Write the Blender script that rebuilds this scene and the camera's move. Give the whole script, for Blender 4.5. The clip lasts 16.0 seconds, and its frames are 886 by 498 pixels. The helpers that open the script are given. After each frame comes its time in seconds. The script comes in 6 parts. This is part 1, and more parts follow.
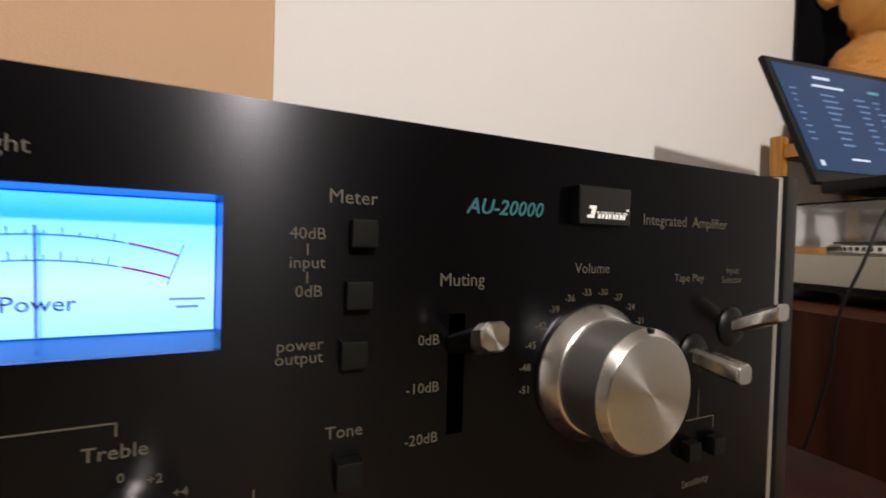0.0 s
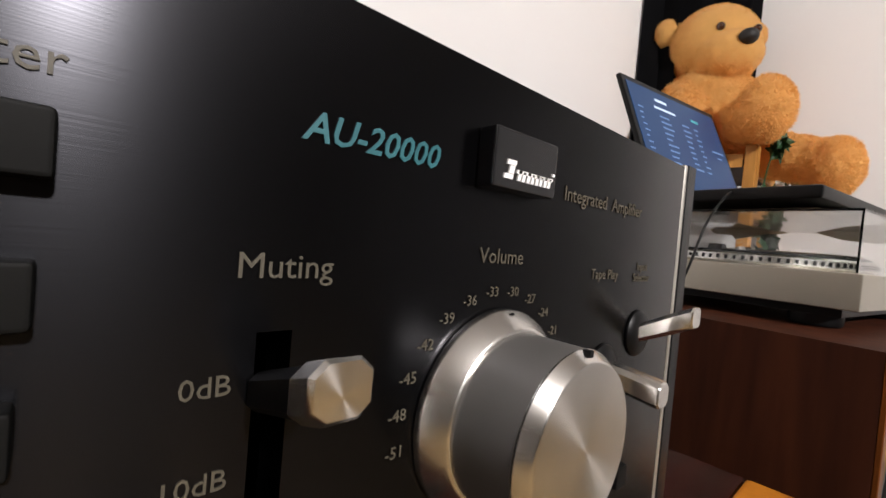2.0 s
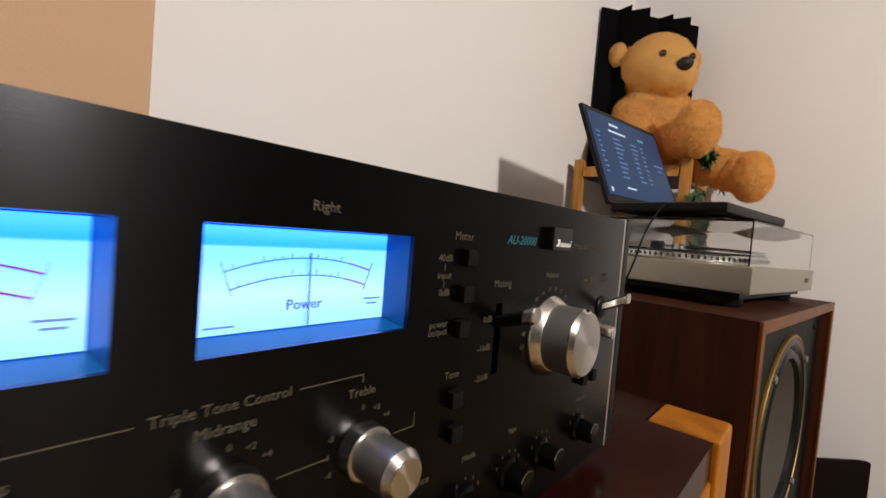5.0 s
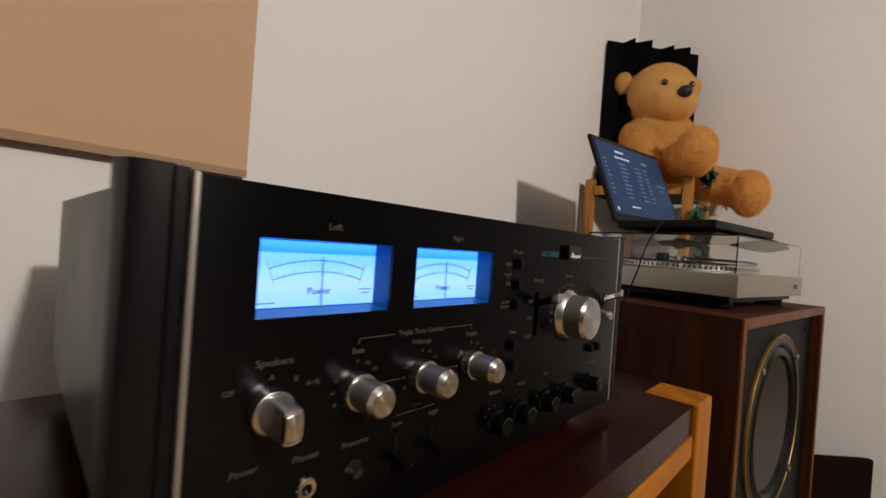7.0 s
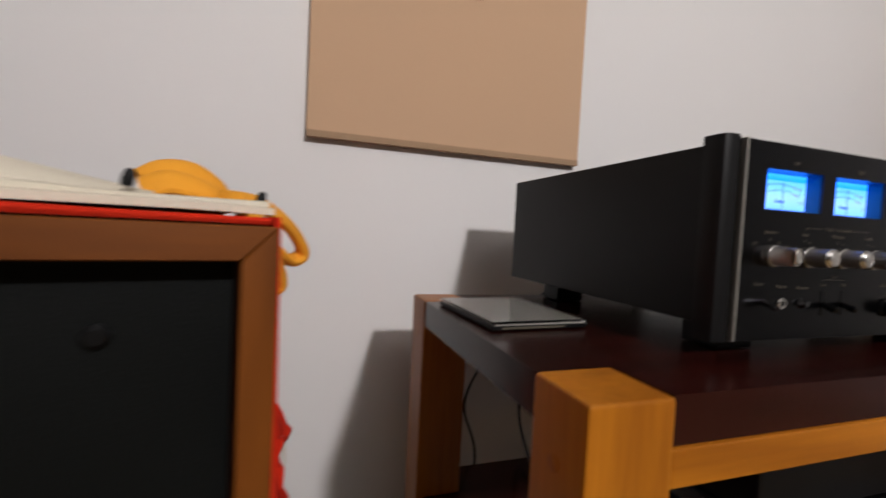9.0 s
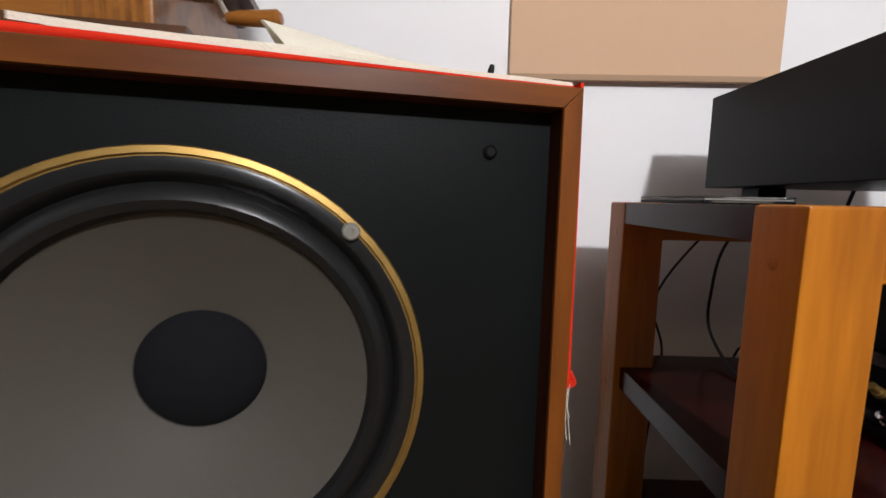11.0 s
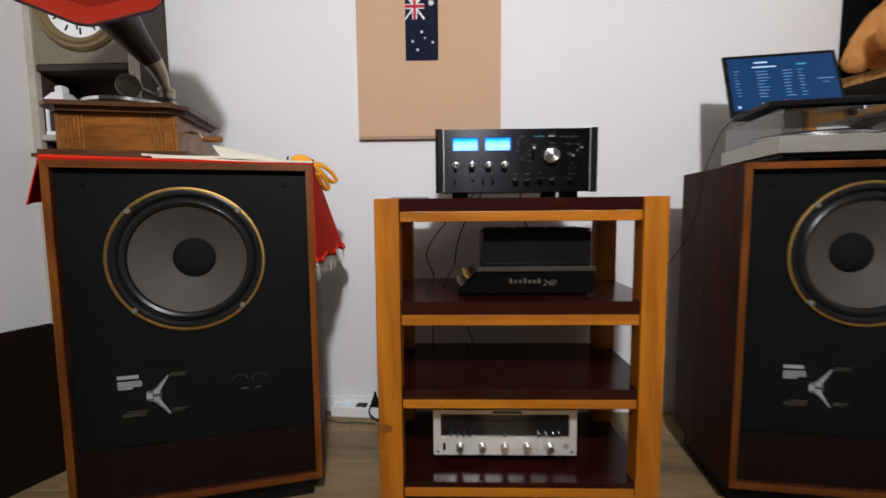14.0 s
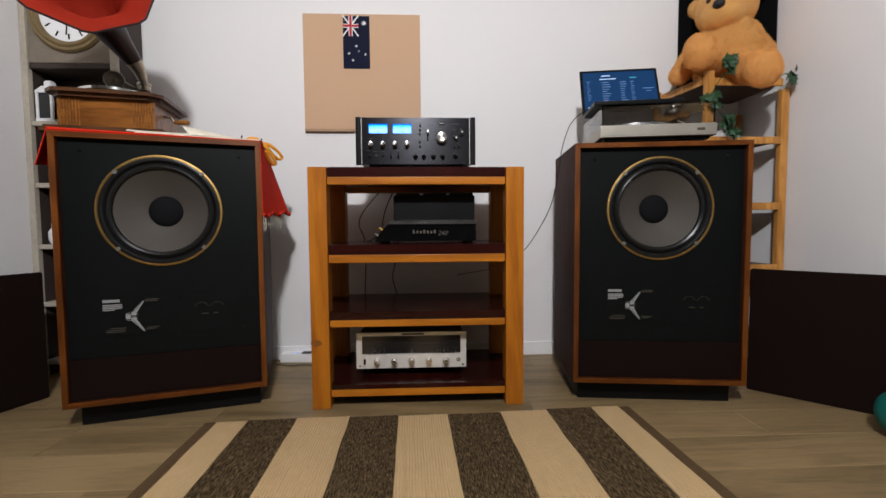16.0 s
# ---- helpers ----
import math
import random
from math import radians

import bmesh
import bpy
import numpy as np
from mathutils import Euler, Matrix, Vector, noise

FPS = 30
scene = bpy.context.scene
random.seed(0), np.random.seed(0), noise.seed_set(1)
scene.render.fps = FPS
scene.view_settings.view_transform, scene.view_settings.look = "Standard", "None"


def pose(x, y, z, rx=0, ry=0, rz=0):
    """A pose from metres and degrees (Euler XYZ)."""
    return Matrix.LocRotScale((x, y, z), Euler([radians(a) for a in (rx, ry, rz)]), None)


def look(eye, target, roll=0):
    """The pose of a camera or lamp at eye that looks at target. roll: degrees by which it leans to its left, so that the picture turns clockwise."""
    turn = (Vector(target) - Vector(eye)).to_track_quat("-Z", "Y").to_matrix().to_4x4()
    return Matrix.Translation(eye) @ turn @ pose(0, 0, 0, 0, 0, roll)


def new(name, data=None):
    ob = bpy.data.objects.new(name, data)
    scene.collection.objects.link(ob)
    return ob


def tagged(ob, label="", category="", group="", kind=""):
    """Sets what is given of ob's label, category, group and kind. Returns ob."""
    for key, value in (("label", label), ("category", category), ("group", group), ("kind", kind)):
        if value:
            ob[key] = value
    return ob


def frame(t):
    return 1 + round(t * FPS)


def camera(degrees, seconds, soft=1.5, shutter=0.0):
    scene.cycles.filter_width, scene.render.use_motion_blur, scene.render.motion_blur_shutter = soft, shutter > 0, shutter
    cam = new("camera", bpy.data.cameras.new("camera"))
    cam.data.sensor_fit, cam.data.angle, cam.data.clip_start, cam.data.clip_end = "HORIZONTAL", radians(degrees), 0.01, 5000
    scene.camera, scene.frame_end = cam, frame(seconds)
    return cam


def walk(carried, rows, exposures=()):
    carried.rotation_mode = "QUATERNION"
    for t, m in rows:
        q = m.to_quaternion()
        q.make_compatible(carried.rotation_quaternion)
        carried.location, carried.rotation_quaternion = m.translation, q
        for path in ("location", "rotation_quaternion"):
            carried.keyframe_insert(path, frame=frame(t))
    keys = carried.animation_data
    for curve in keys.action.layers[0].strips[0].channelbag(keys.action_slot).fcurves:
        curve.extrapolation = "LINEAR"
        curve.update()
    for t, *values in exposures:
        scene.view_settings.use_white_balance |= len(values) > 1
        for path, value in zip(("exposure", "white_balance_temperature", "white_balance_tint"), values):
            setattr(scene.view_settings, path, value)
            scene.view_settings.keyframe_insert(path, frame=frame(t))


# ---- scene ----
cam = camera(92.9, 16.0, shutter=0.5)
PATH = [
    (0, (0.013, -0.113, 1.105), (0.846, 1.705, 1.07), 1.7),
    (0.5, (0.018, -0.104, 1.096), (1.034, 1.618, 1.085), 2.7),
    (1, (0.032, -0.087, 1.093), (1.219, 1.522, 1.073), 3.8),
    (1.5, (0.044, -0.076, 1.097), (1.324, 1.461, 1.07), 4.4),
    (2, (0.045, -0.065, 1.1), (1.387, 1.417, 1.054), 5.0),
    (2.5, (0.046, -0.058, 1.098), (1.441, 1.375, 1.045), 4.9),
    (3, (0.034, -0.055, 1.097), (1.453, 1.352, 1.033), 4.9),
    (3.5, (0.014, -0.062, 1.102), (1.466, 1.311, 1.034), 4.9),
    (3.7, (0.0, -0.067, 1.104), (1.471, 1.287, 1.022), 5.1),
    (5.8, (-0.174, -0.159, 1.120), (1.300, 1.188, 1.080), 4.3),
    (6, (-0.188, -0.167, 1.116), (1.28, 1.191, 1.089), 3.9),
    (6.5, (-0.206, -0.177, 1.118), (1.248, 1.196, 1.096), 4.0),
    (7, (-0.241, -0.189, 1.116), (1.191, 1.207, 1.105), 4.1),
    (7.5, (-0.304, -0.208, 1.106), (1.042, 1.271, 1.09), 4.5),
    (8, (-0.407, -0.232, 1.081), (0.698, 1.434, 1.044), 4.5),
    (8.5, (-0.484, -0.25, 1.063), (0.379, 1.553, 1.014), 3.9),
    (9, (-0.558, -0.274, 1.042), (0.065, 1.625, 0.961), 2.9),
    (9.5, (-0.625, -0.298, 1.011), (-0.225, 1.655, 0.848), 2.4),
    (10, (-0.676, -0.323, 0.985), (-0.43, 1.649, 0.764), 2.2),
    (10.2, (-0.690, -0.333, 0.976), (-0.508, 1.645, 0.737), 2.2),
    (12.3, (-0.660, -0.690, 0.903), (-0.955, 1.278, 0.694), -0.5),
    (12.5, (-0.605, -0.743, 0.912), (-0.925, 1.221, 0.708), -0.4),
    (13, (-0.433, -0.941, 0.916), (-0.668, 1.037, 0.743), -0.4),
    (13.5, (-0.284, -1.094, 0.916), (-0.401, 0.895, 0.747), -0.3),
    (14, (-0.162, -1.252, 0.9), (-0.213, 0.739, 0.725), -0.5),
    (14.5, (-0.075, -1.417, 0.863), (-0.115, 0.574, 0.677), -0.9),
    (15, (-0.026, -1.536, 0.801), (0.006, 0.456, 0.626), -0.9),
    (15.5, (0.006, -1.625, 0.75), (0.079, 0.368, 0.598), -0.8),
    (16, (0.053, -1.686, 0.711), (0.141, 0.309, 0.603), -0.4),
]
walk(cam, [(t, look(eye, target, roll)) for t, eye, target, roll in PATH], exposures=[(0, 0.42, 6600, 10), (1.0, 0.7, 6480, 10), (2.0, 0.8, 6150, 10), (3.5, 0.9, 6200, 10), (6.0, -0.05, 6850, 10), (7.0, -0.1, 6800, 10), (8.0, 0.04, 6450, 10), (9.5, 0.24, 5900, 10), (10.0, 0.68, 5750, 9), (12.5, 0.68, 5750, 8), (13.0, 0.5, 5750, 8), (14.0, 0.45, 5750, 8), (16.0, 0.43, 5800, 8)])

# ---------- world and light ----------
world = bpy.data.worlds.new("night_world")
scene.world = world
world.use_nodes = True
world.node_tree.nodes["Background"].inputs[0].default_value = (0.5, 0.6, 0.8, 1)
world.node_tree.nodes["Background"].inputs[1].default_value = 0.01


def lamp(name, kind, energy, colour, m, **settings):
    data = bpy.data.lights.new(name, kind)
    data.energy, data.color = energy, colour
    ob = new(name, data)
    ob.matrix_world = m
    return ob, data


_, bulb = lamp("ceiling_bulb_light", "POINT", 188, (1.0, 0.92, 0.86), pose(0.0, -2.25, 2.30))
bulb.shadow_soft_size = 0.07


# ---------- mesh helpers ----------
def mesh_object(name, bm, material, smooth=True):
    me = bpy.data.meshes.new(name)
    bmesh.ops.recalc_face_normals(bm, faces=bm.faces)
    bm.to_mesh(me)
    bm.free()
    for m in (material if isinstance(material, (list, tuple)) else [material]):
        me.materials.append(m)
    if smooth:
        me.shade_smooth()
        me.set_sharp_from_angle(angle=radians(35))
    ob = new(name, me)
    if smooth and len(me.polygons) < 2000:
        wn = ob.modifiers.new("weighted_normals", "WEIGHTED_NORMAL")
        wn.keep_sharp = True
    return ob


def part(name, bm, material, parent, label="", smooth=True):
    """Links a bmesh as one mesh under a thing or a part."""
    ob = mesh_object(name, bm, material, smooth)
    ob.parent = parent
    if label:
        ob["label"] = label
    return ob


def thing(name, label, category, m=None, group="", kind=""):
    """An empty at the thing's base that its parts hang under."""
    ob = new(name)
    ob.empty_display_size = 0.05
    if m is not None:
        ob.matrix_world = m
    return tagged(ob, label, category, group, kind)


def single(name, bm, material, label, category, m=None, group="", kind="", smooth=True):
    ob = mesh_object(name, bm, material, smooth)
    if m is not None:
        ob.matrix_world = m
    return tagged(ob, label, category, group, kind)


def box(bm, x0, x1, y0, y1, z0, z1, bevel=0.0, seg=2, mi=0):
    vs = [bm.verts.new(p) for p in ((x0, y0, z0), (x1, y0, z0), (x1, y1, z0), (x0, y1, z0), (x0, y0, z1), (x1, y0, z1), (x1, y1, z1), (x0, y1, z1))]
    fs = [bm.faces.new([vs[i] for i in q]) for q in ((3, 2, 1, 0), (4, 5, 6, 7), (0, 1, 5, 4), (1, 2, 6, 5), (2, 3, 7, 6), (3, 0, 4, 7))]
    for f in fs:
        f.material_index = mi
    if bevel:
        es = list({e for f in fs for e in f.edges})
        out = bmesh.ops.bevel(bm, geom=es, offset=bevel, segments=seg, affect="EDGES", profile=0.5)
        for f in out["faces"]:
            f.material_index = mi
    return bm


def prism(bm, outline, z0, z1, m=None, mi=0):
    """An outline in x and y drawn up from z0 to z1, then laid by m."""
    m = m or Matrix()
    lo = [bm.verts.new(m @ Vector((x, y, z0))) for x, y in outline]
    hi = [bm.verts.new(m @ Vector((x, y, z1))) for x, y in outline]
    bm.faces.new(lo[::-1]).material_index = mi
    bm.faces.new(hi).material_index = mi
    for i in range(len(lo)):
        j = (i + 1) % len(lo)
        bm.faces.new((lo[i], lo[j], hi[j], hi[i])).material_index = mi
    return bm


def boxes(*spans, bevel=0.0):
    bm = bmesh.new()
    for s in spans:
        box(bm, *s, bevel=bevel)
    return bm


def lathe(bm, profile, seg=32, m=None, mi=0):
    """Turns (radius, height) pairs round z, then lays them by m."""
    m = m or Matrix()
    rings = []
    for r, h in profile:
        if r < 1e-6:
            rings.append([bm.verts.new(m @ Vector((0, 0, h)))])
        else:
            rings.append([bm.verts.new(m @ Vector((r * math.cos(2 * math.pi * i / seg), r * math.sin(2 * math.pi * i / seg), h))) for i in range(seg)])
    for a, b in zip(rings, rings[1:]):
        for i in range(seg):
            j = (i + 1) % seg
            if len(a) == 1 and len(b) == 1:
                continue
            if len(a) == 1:
                f = bm.faces.new((a[0], b[i], b[j]))
            elif len(b) == 1:
                f = bm.faces.new((a[i], a[j], b[0]))
            else:
                f = bm.faces.new((a[i], a[j], b[j], b[i]))
            f.material_index = mi
    return bm


def sweep(bm, points, radius, seg=8, flat=1.0, mi=0):
    """A tube along points; radius is a number or one for each point."""
    pts = [Vector(p) for p in points]
    rad = radius if isinstance(radius, (list, tuple)) else [radius] * len(pts)
    side = None
    rings = []
    for i, p in enumerate(pts):
        t = (pts[min(i + 1, len(pts) - 1)] - pts[max(i - 1, 0)]).normalized()
        if side is None:
            side = t.orthogonal().normalized()
        side = (side - t * side.dot(t)).normalized()
        up = t.cross(side)
        rings.append([bm.verts.new(p + rad[i] * (math.cos(2 * math.pi * k / seg) * side + flat * math.sin(2 * math.pi * k / seg) * up)) for k in range(seg)])
    for a, b in zip(rings, rings[1:]):
        for k in range(seg):
            bm.faces.new((a[k], a[(k + 1) % seg], b[(k + 1) % seg], b[k])).material_index = mi
    for r in (rings[0][::-1], rings[-1]):
        bm.faces.new(r).material_index = mi
    return bm


def smooth_path(points, n=8):
    """Catmull-Rom through the points."""
    p = [Vector(q) for q in points]
    p = [2 * p[0] - p[1]] + p + [2 * p[-1] - p[-2]]
    out = []
    for i in range(1, len(p) - 2):
        for k in range(n):
            t = k / n
            out.append(0.5 * (2 * p[i] + (p[i + 1] - p[i - 1]) * t + (2 * p[i - 1] - 5 * p[i] + 4 * p[i + 1] - p[i + 2]) * t * t + (3 * p[i] - p[i - 1] - 3 * p[i + 1] + p[i + 2]) * t ** 3))
    return out + [p[-2]]


def plate(bm, u0, u1, v0, v1, y0, y1, holes):
    """An upright plate in x and z with rectangular openings right through it."""
    us = sorted({u0, u1, *(h[0] for h in holes), *(h[1] for h in holes)})
    vs = sorted({v0, v1, *(h[2] for h in holes), *(h[3] for h in holes)})
    hole = lambda u, v: any(h[0] < u < h[1] and h[2] < v < h[3] for h in holes) or not (u0 < u < u1 and v0 < v < v1)
    cache = {}

    def vert(i, j, y):
        if (i, j, y) not in cache:
            cache[i, j, y] = bm.verts.new((us[i], y, vs[j]))
        return cache[i, j, y]
    for i in range(len(us) - 1):
        for j in range(len(vs) - 1):
            u, v = (us[i] + us[i + 1]) / 2, (vs[j] + vs[j + 1]) / 2
            if hole(u, v):
                continue
            q = [(i, j), (i + 1, j), (i + 1, j + 1), (i, j + 1)]
            bm.faces.new([vert(*c, y0) for c in q])
            bm.faces.new([vert(*c, y1) for c in q[::-1]])
            for (a, b), (du, dv) in (((q[0], q[1]), (0, -1)), ((q[1], q[2]), (1, 0)), ((q[2], q[3]), (0, 1)), ((q[3], q[0]), (-1, 0))):
                iu, jv = i + du, j + dv
                out = iu < 0 or jv < 0 or iu >= len(us) - 1 or jv >= len(vs) - 1
                if out or hole((us[iu] + us[iu + 1]) / 2, (vs[jv] + vs[jv + 1]) / 2):
                    bm.faces.new([vert(*a, y0), vert(*a, y1), vert(*b, y1), vert(*b, y0)])
    return bm


def text_mesh(words, size, x, y, z, thick=0.0002, align="CENTER", shear=0.0, rx=90, rz=0, bold=0.0):
    """Words in the built-in font as a mesh that stands upright and faces -y; (x, y, z) is the middle of the line."""
    cu = bpy.data.curves.new("words", "FONT")
    cu.body, cu.size, cu.align_x, cu.align_y, cu.extrude, cu.shear, cu.resolution_u, cu.offset = words, size, align, "CENTER", thick, shear, 2, bold
    ob = new("words", cu)
    bpy.context.view_layer.update()
    me = bpy.data.meshes.new_from_object(ob.evaluated_get(bpy.context.evaluated_depsgraph_get()))
    bpy.data.objects.remove(ob)
    bm = bmesh.new()
    bm.from_mesh(me)
    bpy.data.meshes.remove(me)
    bm.transform(pose(x, y, z, rx, 0, rz))
    return bm


# ---------- materials ----------
def node_material(name):
    m = bpy.data.materials.new(name)
    m.use_nodes = True
    return m, m.node_tree.nodes, m.node_tree.links, m.node_tree.nodes["Principled BSDF"]


def surface(name, colour, rough=0.5, metal=0.0, vary=0.15, scale=8.0, bump=0.0, bump_scale=200.0, stretch=(1, 1, 1), coat=0.0, spec=0.5, rough_vary=0.1, sheen=0.0, per_piece=0.0):
    """A plain surface with large stains and fine grain in colour, gloss and relief."""
    m, n, l, b = node_material(name)
    tc = n.new("ShaderNodeTexCoord")
    mp = n.new("ShaderNodeMapping")
    mp.inputs["Scale"].default_value = stretch
    l.new(tc.outputs["Object"], mp.inputs[0])
    big, fine = n.new("ShaderNodeTexNoise"), n.new("ShaderNodeTexNoise")
    big.inputs["Scale"].default_value, fine.inputs["Scale"].default_value = scale, bump_scale
    big.inputs["Detail"].default_value, fine.inputs["Detail"].default_value = 4, 3
    for t in (big, fine):
        l.new(mp.outputs[0], t.inputs["Vector"])
    mix = n.new("ShaderNodeMix")
    mix.data_type = "RGBA"
    mix.inputs[6].default_value = (*[c * (1 - vary) for c in colour], 1)
    mix.inputs[7].default_value = (*[min(1, c * (1 + vary)) for c in colour], 1)
    add = n.new("ShaderNodeMath")
    add.operation = "MULTIPLY_ADD"
    add.inputs[1].default_value, add.inputs[2].default_value = 0.4, 0.0
    l.new(fine.outputs[0], add.inputs[0])
    total = n.new("ShaderNodeMath")
    total.operation = "MULTIPLY_ADD"
    total.inputs[1].default_value = 0.6
    l.new(big.outputs[0], total.inputs[0])
    l.new(add.outputs[0], total.inputs[2])
    factor = total.outputs[0]
    if per_piece:
        info = n.new("ShaderNodeObjectInfo")
        pm = n.new("ShaderNodeMath")
        pm.operation = "MULTIPLY_ADD"
        pm.inputs[1].default_value = per_piece
        l.new(info.outputs["Random"], pm.inputs[0])
        l.new(factor, pm.inputs[2])
        factor = pm.outputs[0]
    l.new(factor, mix.inputs[0])
    l.new(mix.outputs[2], b.inputs["Base Color"])
    rr = n.new("ShaderNodeMapRange")
    rr.inputs[3].default_value, rr.inputs[4].default_value = max(0.02, rough - rough_vary), min(1, rough + rough_vary)
    l.new(big.outputs[0], rr.inputs[0])
    l.new(rr.outputs[0], b.inputs["Roughness"])
    b.inputs["Metallic"].default_value = metal
    b.inputs["Coat Weight"].default_value = coat
    b.inputs["Coat Roughness"].default_value = 0.12
    b.inputs["Specular IOR Level"].default_value = spec
    b.inputs["Sheen Weight"].default_value = sheen
    if bump:
        bp = n.new("ShaderNodeBump")
        bp.inputs["Strength"].default_value, bp.inputs["Distance"].default_value = bump, 0.002
        l.new(fine.outputs[0], bp.inputs["Height"])
        l.new(bp.outputs[0], b.inputs["Normal"])
    return m


def timber(name, dark, light, grain=(30, 30, 2), rough=0.4, coat=0.2, ring=6.0, per_piece=0.0, spec=0.22, bump=0.15):
    """Wood with long grain along the axis of the smallest grain number."""
    m, n, l, b = node_material(name)
    tc = n.new("ShaderNodeTexCoord")
    mp = n.new("ShaderNodeMapping")
    mp.inputs["Scale"].default_value = grain
    info = n.new("ShaderNodeObjectInfo")
    shift = n.new("ShaderNodeVectorMath")
    shift.operation = "MULTIPLY_ADD"
    comb = n.new("ShaderNodeCombineXYZ")
    for i in range(3):
        l.new(info.outputs["Random"], comb.inputs[i])
    l.new(comb.outputs[0], shift.inputs[0])
    shift.inputs[1].default_value = (7.3, 5.1, 9.7)
    l.new(tc.outputs["Object"], shift.inputs[2])
    l.new(shift.outputs[0], mp.inputs[0])
    a, c, d = n.new("ShaderNodeTexNoise"), n.new("ShaderNodeTexNoise"), n.new("ShaderNodeTexNoise")
    a.inputs["Scale"].default_value, a.inputs["Detail"].default_value, a.inputs["Distortion"].default_value = 0.35, 3, 1.2
    c.inputs["Scale"].default_value, c.inputs["Detail"].default_value = 5.0, 5
    d.inputs["Scale"].default_value = 2.2
    l.new(mp.outputs[0], a.inputs["Vector"])
    l.new(mp.outputs[0], c.inputs["Vector"])
    l.new(tc.outputs["Object"], d.inputs["Vector"])
    wave = n.new("ShaderNodeMath")
    wave.operation = "MULTIPLY"
    wave.inputs[1].default_value = ring * 6
    l.new(a.outputs[0], wave.inputs[0])
    sine = n.new("ShaderNodeMath")
    sine.operation = "SINE"
    l.new(wave.outputs[0], sine.inputs[0])
    s1 = n.new("ShaderNodeMath")
    s1.operation = "MULTIPLY_ADD"
    s1.inputs[1].default_value, s1.inputs[2].default_value = 0.16, 0.0
    l.new(sine.outputs[0], s1.inputs[0])
    s2 = n.new("ShaderNodeMath")
    s2.operation = "MULTIPLY_ADD"
    s2.inputs[1].default_value = 0.6
    l.new(c.outputs[0], s2.inputs[0])
    l.new(s1.outputs[0], s2.inputs[2])
    s3 = n.new("ShaderNodeMath")
    s3.operation = "MULTIPLY_ADD"
    s3.inputs[1].default_value = 0.45
    l.new(d.outputs[0], s3.inputs[0])
    l.new(s2.outputs[0], s3.inputs[2])
    fac = s3.outputs[0]
    if per_piece:
        s4 = n.new("ShaderNodeMath")
        s4.operation = "MULTIPLY_ADD"
        s4.inputs[1].default_value = per_piece
        l.new(info.outputs["Random"], s4.inputs[0])
        l.new(fac, s4.inputs[2])
        fac = s4.outputs[0]
    ramp = n.new("ShaderNodeValToRGB")
    ramp.color_ramp.elements[0].position, ramp.color_ramp.elements[1].position = 0.2, 0.85 + per_piece
    ramp.color_ramp.elements[0].color, ramp.color_ramp.elements[1].color = (*dark, 1), (*light, 1)
    l.new(fac, ramp.inputs[0])
    l.new(ramp.outputs[0], b.inputs["Base Color"])
    rr = n.new("ShaderNodeMapRange")
    rr.inputs[3].default_value, rr.inputs[4].default_value = max(0.05, rough - 0.12), rough + 0.12
    l.new(d.outputs[0], rr.inputs[0])
    l.new(rr.outputs[0], b.inputs["Roughness"])
    b.inputs["Coat Weight"].default_value, b.inputs["Coat Roughness"].default_value = coat, 0.15
    b.inputs["Specular IOR Level"].default_value = spec
    bp = n.new("ShaderNodeBump")
    bp.inputs["Strength"].default_value, bp.inputs["Distance"].default_value = bump, 0.001
    l.new(c.outputs[0], bp.inputs["Height"])
    l.new(bp.outputs[0], b.inputs["Normal"])
    return m


def brushed(name, colour, rough, metal, aniso, tangent=None, radial="", turn=0.0, lines=(2, 2, 900), bump=0.05):
    """Brushed or turned metal: stretched highlights and fine tool lines."""
    m, n, l, b = node_material(name)
    b.inputs["Base Color"].default_value = (*colour, 1)
    b.inputs["Metallic"].default_value, b.inputs["Anisotropic"].default_value = metal, aniso
    b.inputs["Anisotropic Rotation"].default_value = turn
    tc, mp, t, big = n.new("ShaderNodeTexCoord"), n.new("ShaderNodeMapping"), n.new("ShaderNodeTexNoise"), n.new("ShaderNodeTexNoise")
    mp.inputs["Scale"].default_value = lines
    t.inputs["Scale"].default_value, t.inputs["Detail"].default_value = 1.0, 2
    big.inputs["Scale"].default_value = 9
    l.new(tc.outputs["Object"], mp.inputs[0])
    l.new(mp.outputs[0], t.inputs["Vector"])
    l.new(tc.outputs["Object"], big.inputs["Vector"])
    rr = n.new("ShaderNodeMapRange")
    rr.inputs[3].default_value, rr.inputs[4].default_value = rough * 0.85, rough * 1.15
    l.new(big.outputs[0], rr.inputs[0])
    l.new(rr.outputs[0], b.inputs["Roughness"])
    bp = n.new("ShaderNodeBump")
    bp.inputs["Strength"].default_value, bp.inputs["Distance"].default_value = bump, 0.0005
    l.new(t.outputs[0], bp.inputs["Height"])
    l.new(bp.outputs[0], b.inputs["Normal"])
    if radial:
        tg = n.new("ShaderNodeTangent")
        tg.direction_type, tg.axis = "RADIAL", radial
        l.new(tg.outputs[0], b.inputs["Tangent"])
    elif tangent:
        cv = n.new("ShaderNodeCombineXYZ")
        for i in range(3):
            cv.inputs[i].default_value = tangent[i]
        l.new(cv.outputs[0], b.inputs["Tangent"])
    return m


def glow(name, colour, strength):
    m, n, l, b = node_material(name)
    b.inputs["Base Color"].default_value = (*[c * 0.5 for c in colour], 1)
    b.inputs["Emission Color"].default_value, b.inputs["Emission Strength"].default_value = (*colour, 1), strength
    return m


